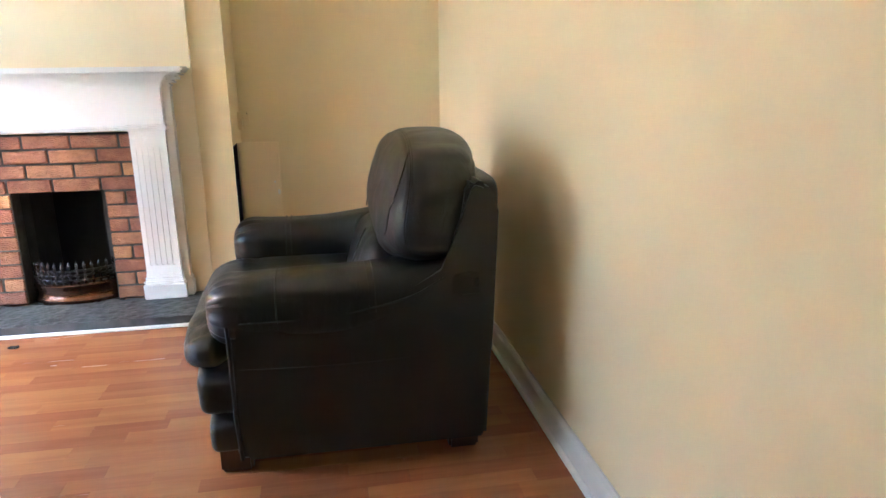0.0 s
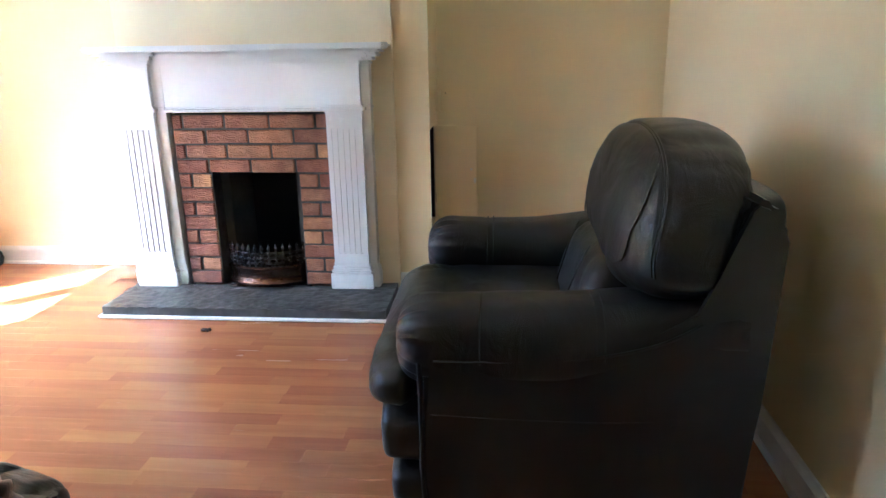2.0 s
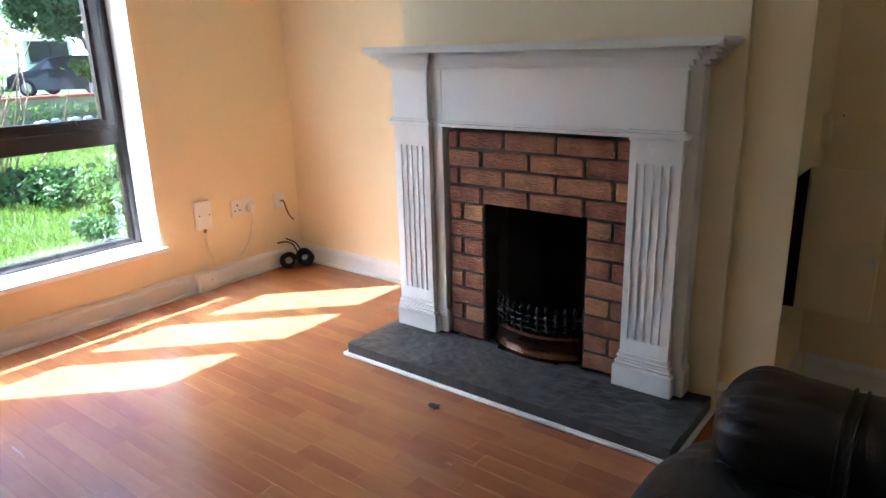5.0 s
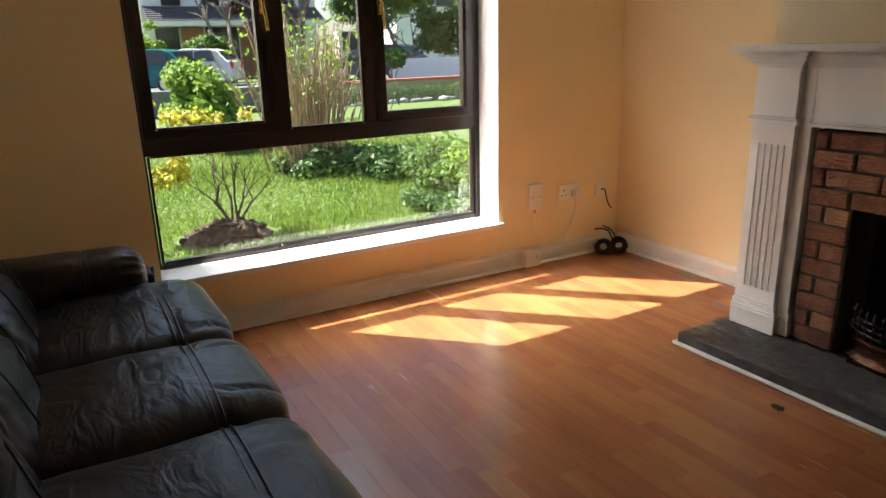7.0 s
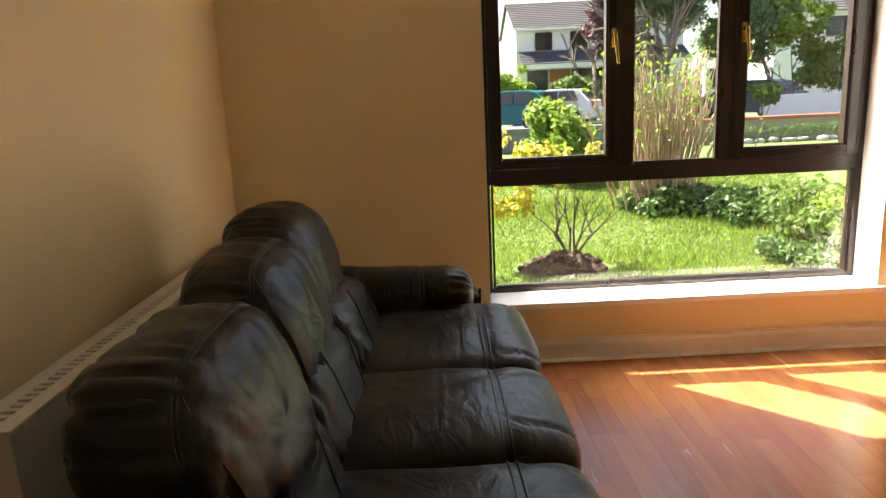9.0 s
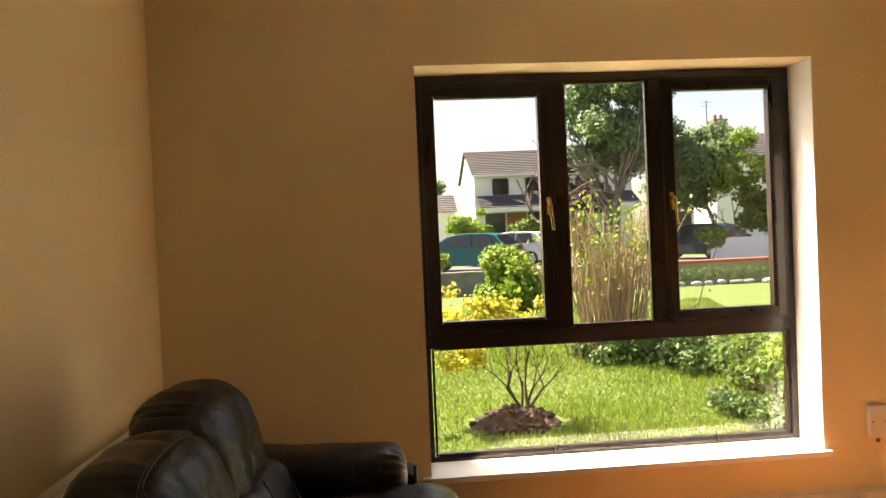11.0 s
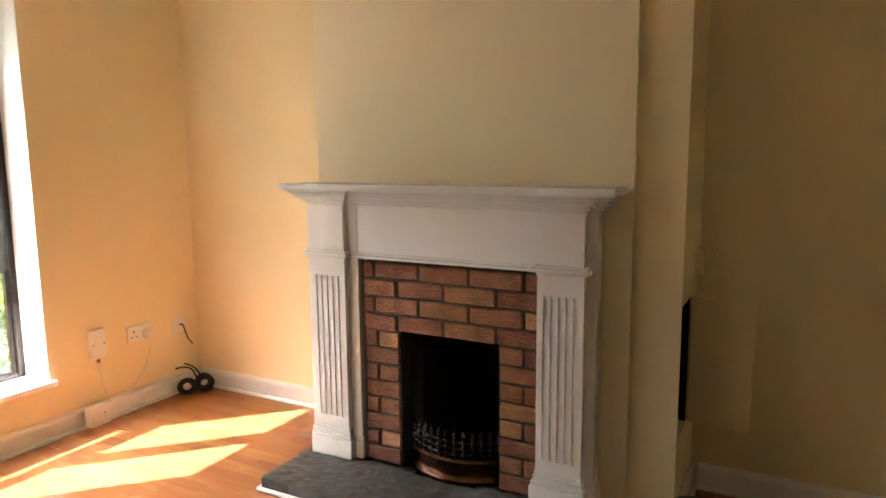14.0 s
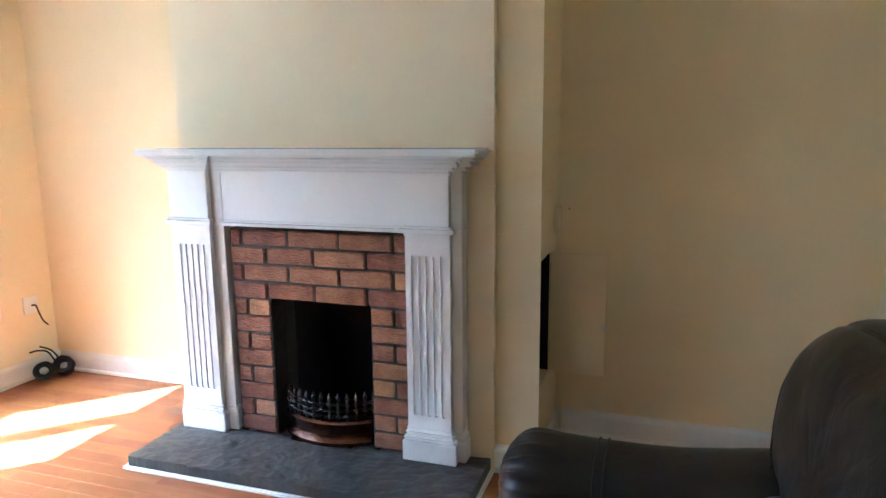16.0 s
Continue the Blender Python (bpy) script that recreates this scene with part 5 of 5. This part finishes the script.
def house_window(parent, x, y0, y1, z0, z1):
    w = part("window", boxes((x - 0.02, x + 0.03, y0, y1, z0, z1)), M_DARKGLASS, parent, "dark glazed window")
    for r in ((y0 - 0.05, y0 + 0.05, z0, z1), (y1 - 0.05, y1 + 0.05, z0, z1), (y0, y1, z1 - 0.05, z1 + 0.05), (y0, y1, z0 - 0.05, z0 + 0.05), ((y0 + y1) / 2 + 0.08, (y0 + y1) / 2 + 0.15, z0, z1)):
        part("frame", boxes((x + 0.03, x + 0.07, *r)), M_FRAME, w)
    part("sill", boxes((x + 0.001, x + 0.14, y0 - 0.1, y1 + 0.1, z0 - 0.14, z0 - 0.06)), M_CONC, w)


hs = thing("white_house", (-39, 5.5, RZ), "white rendered two-storey house with brown tiled roof", "house")
part("wall", boxes((-43.0, -36.0, 1.65, 10.5, RZ, 5.05)), M_WREND, hs)
bm = bmesh.new()
for y0 in (1.65, 10.25):
    a = [bm.verts.new(q) for q in ((-36.0, y0, 5.05), (-43.0, y0, 5.05), (-39.5, y0, 6.62))]
    b = [bm.verts.new(q) for q in ((-36.0, y0 + 0.25, 5.05), (-43.0, y0 + 0.25, 5.05), (-39.5, y0 + 0.25, 6.62))]
    for i in range(3):
        bm.faces.new((a[i], a[(i + 1) % 3], b[(i + 1) % 3], b[i]))
    bm.faces.new(a), bm.faces.new(b)
part("gable", bm, M_WREND, hs)
bm = bmesh.new()
roof(bm, -35.75, -39.5, 1.5, 10.65, 5.0, 6.72, 14, 34)
roof(bm, -43.25, -39.5, 1.5, 10.65, 5.0, 6.72, 5, 12)
part("roof", bm, M_TILE, hs, "grey-brown tiled roof")
part("gutter", boxes((-35.78, -35.68, 1.5, 10.65, 4.88, 5.0), bevel=0.02), M_WHITE, hs)
bm = bmesh.new()
roof(bm, -34.6, -36.0, 1.75, 10.5, 3.12, 3.85, 8, 34)
part("porch_roof", bm, M_SLATEROOF, hs, "dark slate lean-to roof")
part("porch_beam", boxes((-34.75, -34.6, 1.75, 10.5, 2.88, 3.12)), M_WHITE, hs)
house_window(hs, -36.0, 2.70, 3.50, 3.92, 4.72)
house_window(hs, -36.0, 4.55, 5.38, 3.92, 4.72)
house_window(hs, -36.0, 7.4, 8.6, 3.92, 4.72)
for y0, y1, m in ((2.2, 3.3, M_DARKGLASS), (3.4, 4.5, M_HBRICK), (4.6, 6.2, M_DARKGLASS), (6.3, 8.0, M_HBRICK)):
    part("garage_door" if m is M_DARKGLASS else "brick_panel", boxes((-36.0, -35.93, y0, y1, RZ, 2.85)), m, hs)
hs.location += Vector((0.0, 0.75, -0.40))
lo = thing("bungalow", (-58, 1.2, RZ), "low white bungalow with grey tiled roof", "house")
part("wall", boxes((-62.0, -56.0, -1.0, 3.2, RZ, 3.4)), M_WREND, lo)
bm = bmesh.new()
roof(bm, -55.7, -59.0, -1.2, 3.4, 3.4, 5.0, 9, 14)
roof(bm, -62.3, -59.0, -1.2, 3.4, 3.4, 5.0, 4, 6)
part("roof", bm, M_TILE, lo, "grey tiled roof")
rh = thing("white_house", (-48, 26, RZ), "white house with brown tiled roof and chimney", "house")
part("wall", boxes((-52.0, -45.0, 20.6, 33.0, RZ, 5.75)), M_WREND, rh)
bm = bmesh.new()
roof(bm, -44.7, -48.5, 20.4, 33.2, 5.7, 8.1, 12, 34)
roof(bm, -52.3, -48.5, 20.4, 33.2, 5.7, 8.1, 4, 10)
rf = part("roof", bm, M_TILE, rh, "brown tiled roof")
part("chimney", boxes((-48.4, -47.7, 22.0, 22.9, 7.0, 9.0), (-48.5, -47.6, 21.9, 23.0, 9.0, 9.15), bevel=0.02), M_CONC, rf)
for y in (22.2, 22.65):
    bm = bmesh.new()
    cyl(bm, (-48.05, y, 9.15), (-48.05, y, 9.5), 0.14, 0.11)
    part("chimney_pot", bm, M_RED, rf)
bm = bmesh.new()
cyl(bm, (-48.1, 21.6, 7.5), (-48.1, 21.6, 10.6), 0.03, 0.03, 6)
for z in (10.5, 10.2):
    cyl(bm, (-48.1, 21.2, z), (-48.1, 22.0, z), 0.02, 0.02, 6)
part("aerial", bm, M_IRON, rf)
house_window(rh, -45.0, 24.0, 26.2, 4.2, 5.3)
house_window(rh, -45.0, 28.0, 30.0, 4.2, 5.3)
part("bay", boxes((-45.0, -44.2, 15.8, 18.6, RZ, 2.4)), M_WREND, rh)
house_window(rh, -44.2, 16.1, 18.3, 1.2, 2.3)

tree("tall multi-stemmed tree with a dense green crown", (-26.0, 6.75, RZ), 2.6, (-26.0, 6.9, 6.1), (2.2, 2.5, 2.9), 58, 0.75, 26000, 0.10, L_SHADE, 31, stems=5, r=0.13)
tree("purple-leaved tree behind the green one", (-30.5, 5.2, RZ), 1.8, (-30.5, 5.5, 4.4), (0.9, 0.8, 1.5), 20, 0.45, 4500, 0.11, L_PURPLE, 32)
tree("purple-leaved tree behind the green one", (-28.6, 7.2, RZ), 1.2, (-28.6, 6.6, 2.9), (1.0, 1.5, 0.9), 16, 0.5, 3500, 0.10, L_PURPLE, 33)
tree("spreading green street tree with a pale trunk", (-25.6, 11.0, RZ), 1.3, (-26.2, 9.9, 3.9), (1.8, 2.2, 1.8), 40, 0.65, 16000, 0.10, L_SHADE, 34, r=0.09)
tree("slim yellow-green tree in sunlight", (-24.3, 11.2, RZ), 1.2, (-24.3, 11.2, 3.5), (0.7, 0.9, 1.4), 18, 0.42, 4200, 0.08, L_LAUREL, 35, r=0.06)
bush("dense dark hedge behind the white wall", (-24.2, 12.6, RZ), clumps_in((-24.2, 12.6, 1.9), (0.7, 1.8, 1.1), 30, 0.5, 36), 6500, 0.09, L_GREEN, 36, name="hedge")
bush("clipped bright hedge across the street", (-31.5, 1.5, RZ), clumps_in((-31.5, 1.55, 1.75), (0.6, 1.1, 0.85), 22, 0.42, 37), 4200, 0.09, L_LAUREL, 37, name="hedge")
bush("low clipped hedge across the street", (-31.0, 4.2, RZ), clumps_in((-31.0, 4.4, 1.55), (0.6, 1.2, 0.55), 20, 0.4, 38), 3600, 0.09, L_GREEN, 38, name="hedge")
bush("small green bush at the street wall", (-21.5, 8.6, RZ), clumps_in((-21.5, 8.7, 0.9), (0.3, 0.5, 0.35), 10, 0.25, 39), 1500, 0.07, L_GREEN, 39)
tree("distant dark green trees behind the roofs", (-75.0, 2.2, RZ), 2.0, (-75.0, 2.2, 5.6), (1.5, 1.6, 2.2), 20, 0.9, 4000, 0.2, L_SHADE, 40, r=0.2)
tree("distant dark green trees behind the roofs", (-70.0, 15.0, RZ), 2.0, (-70.0, 15.0, 6.0), (2, 6.0, 3.0), 40, 1.4, 7000, 0.25, L_SHADE, 41, r=0.2)

# ---- pieces: bricks and floor strips ----
def block_mesh(name, w, d, h, material, bevel=0.004, wob=0.0, seed=0):
    bm = bmesh.new()
    box(bm, -w / 2, w / 2, -d / 2, d / 2, -h / 2, h / 2, bevel=bevel, segs=1)
    if wob:
        for v in bm.verts:
            v.co += Vector((noise.noise(v.co * 40 + Vector((seed, 0, 0))), noise.noise(v.co * 40 + Vector((0, seed, 5))), noise.noise(v.co * 40 + Vector((9, 0, seed))))) * wob
    return mesh_of(name, bm, material)


def piece(name, mesh, place, parent, turn=0.0):
    ob = new(name, mesh)
    ob.parent = parent
    ob.matrix_parent_inverse = parent.matrix_basis.inverted()
    ob.matrix_basis = Matrix.Translation(place) @ Matrix.Rotation(turn, 4, "Z")
    return ob


COURSE, JOINT = 0.0682, 0.010
meshes = {}


def brick(x0, x1, z, rng):
    w = round(x1 - x0 - JOINT, 3)
    if w < 0.02:
        return
    if w not in meshes:
        meshes[w] = block_mesh("brick", w, 0.095, COURSE - JOINT, M_BRICK, 0.004, 0.004, len(meshes) * 7.3)
    piece("brick", meshes[w], ((x0 + x1) / 2, 0.0475 + rng.uniform(-0.002, 0.0025), z + COURSE / 2), lining, rng.uniform(-0.004, 0.004))


rng = random.Random(4)
JA, JB = (-0.319, -0.123, 0.087, 0.300), (-0.217, -0.017, 0.196)
for r in range(12):
    z = HT + r * COURSE
    if r >= 8:
        xs = [-0.372, *(JA if r % 2 else JB), 0.360]
        for a, b in zip(xs, xs[1:]):
            brick(a, b, z, rng)
    else:
        for a, b in ((-0.372, -0.305), (-0.305, -0.207), (0.207, 0.300), (0.300, 0.360)) if r % 2 else ((-0.372, -0.207), (0.207, 0.360)):
            brick(a, b, z, rng)

floor_ob = bpy.data.objects["floor"]
rng = random.Random(11)
SW = 0.0655
strips, spare = {}, bmesh.new()
count = 0
row = 0
y = NY - 0.001
while y > SY - 1.45:
    y0, y1 = y - SW, y
    x = WX - rng.uniform(0.0, 0.3)
    while x < EX:
        w = rng.choice((0.24, 0.30, 0.36, 0.42, 0.48))
        a, b = max(x, WX + 0.001), min(x + w, EX - 0.001)
        x += w
        if b - a < 0.02:
            continue
        near = -2.1 < (y0 + y1) / 2 < -0.05 and -1.75 < (a + b) / 2 < 1.1
        under = -0.66 < (a + b) / 2 < 0.66 and (y0 + y1) / 2 > 0.02
        if under or (y1 < SY - 0.11 and a < 0.31):
            continue
        if near and count < 300:
            key = round(b - a, 4)
            if key not in strips:
                strips[key] = block_mesh("strip", key - 0.0003, SW - 0.0003, 0.008, M_LAM, 0.0003)
            piece("plank", strips[key], ((a + b) / 2, (y0 + y1) / 2, -0.004), floor_ob)
            count += 1
        else:
            box(spare, a + 0.0003, b - 0.0003, y0 + 0.00025, y1 - 0.00025, -0.008, 0.0)
    y -= SW
rest = part("joined_planks", spare, M_LAMI, floor_ob)
rest["kind"] = "stuff"
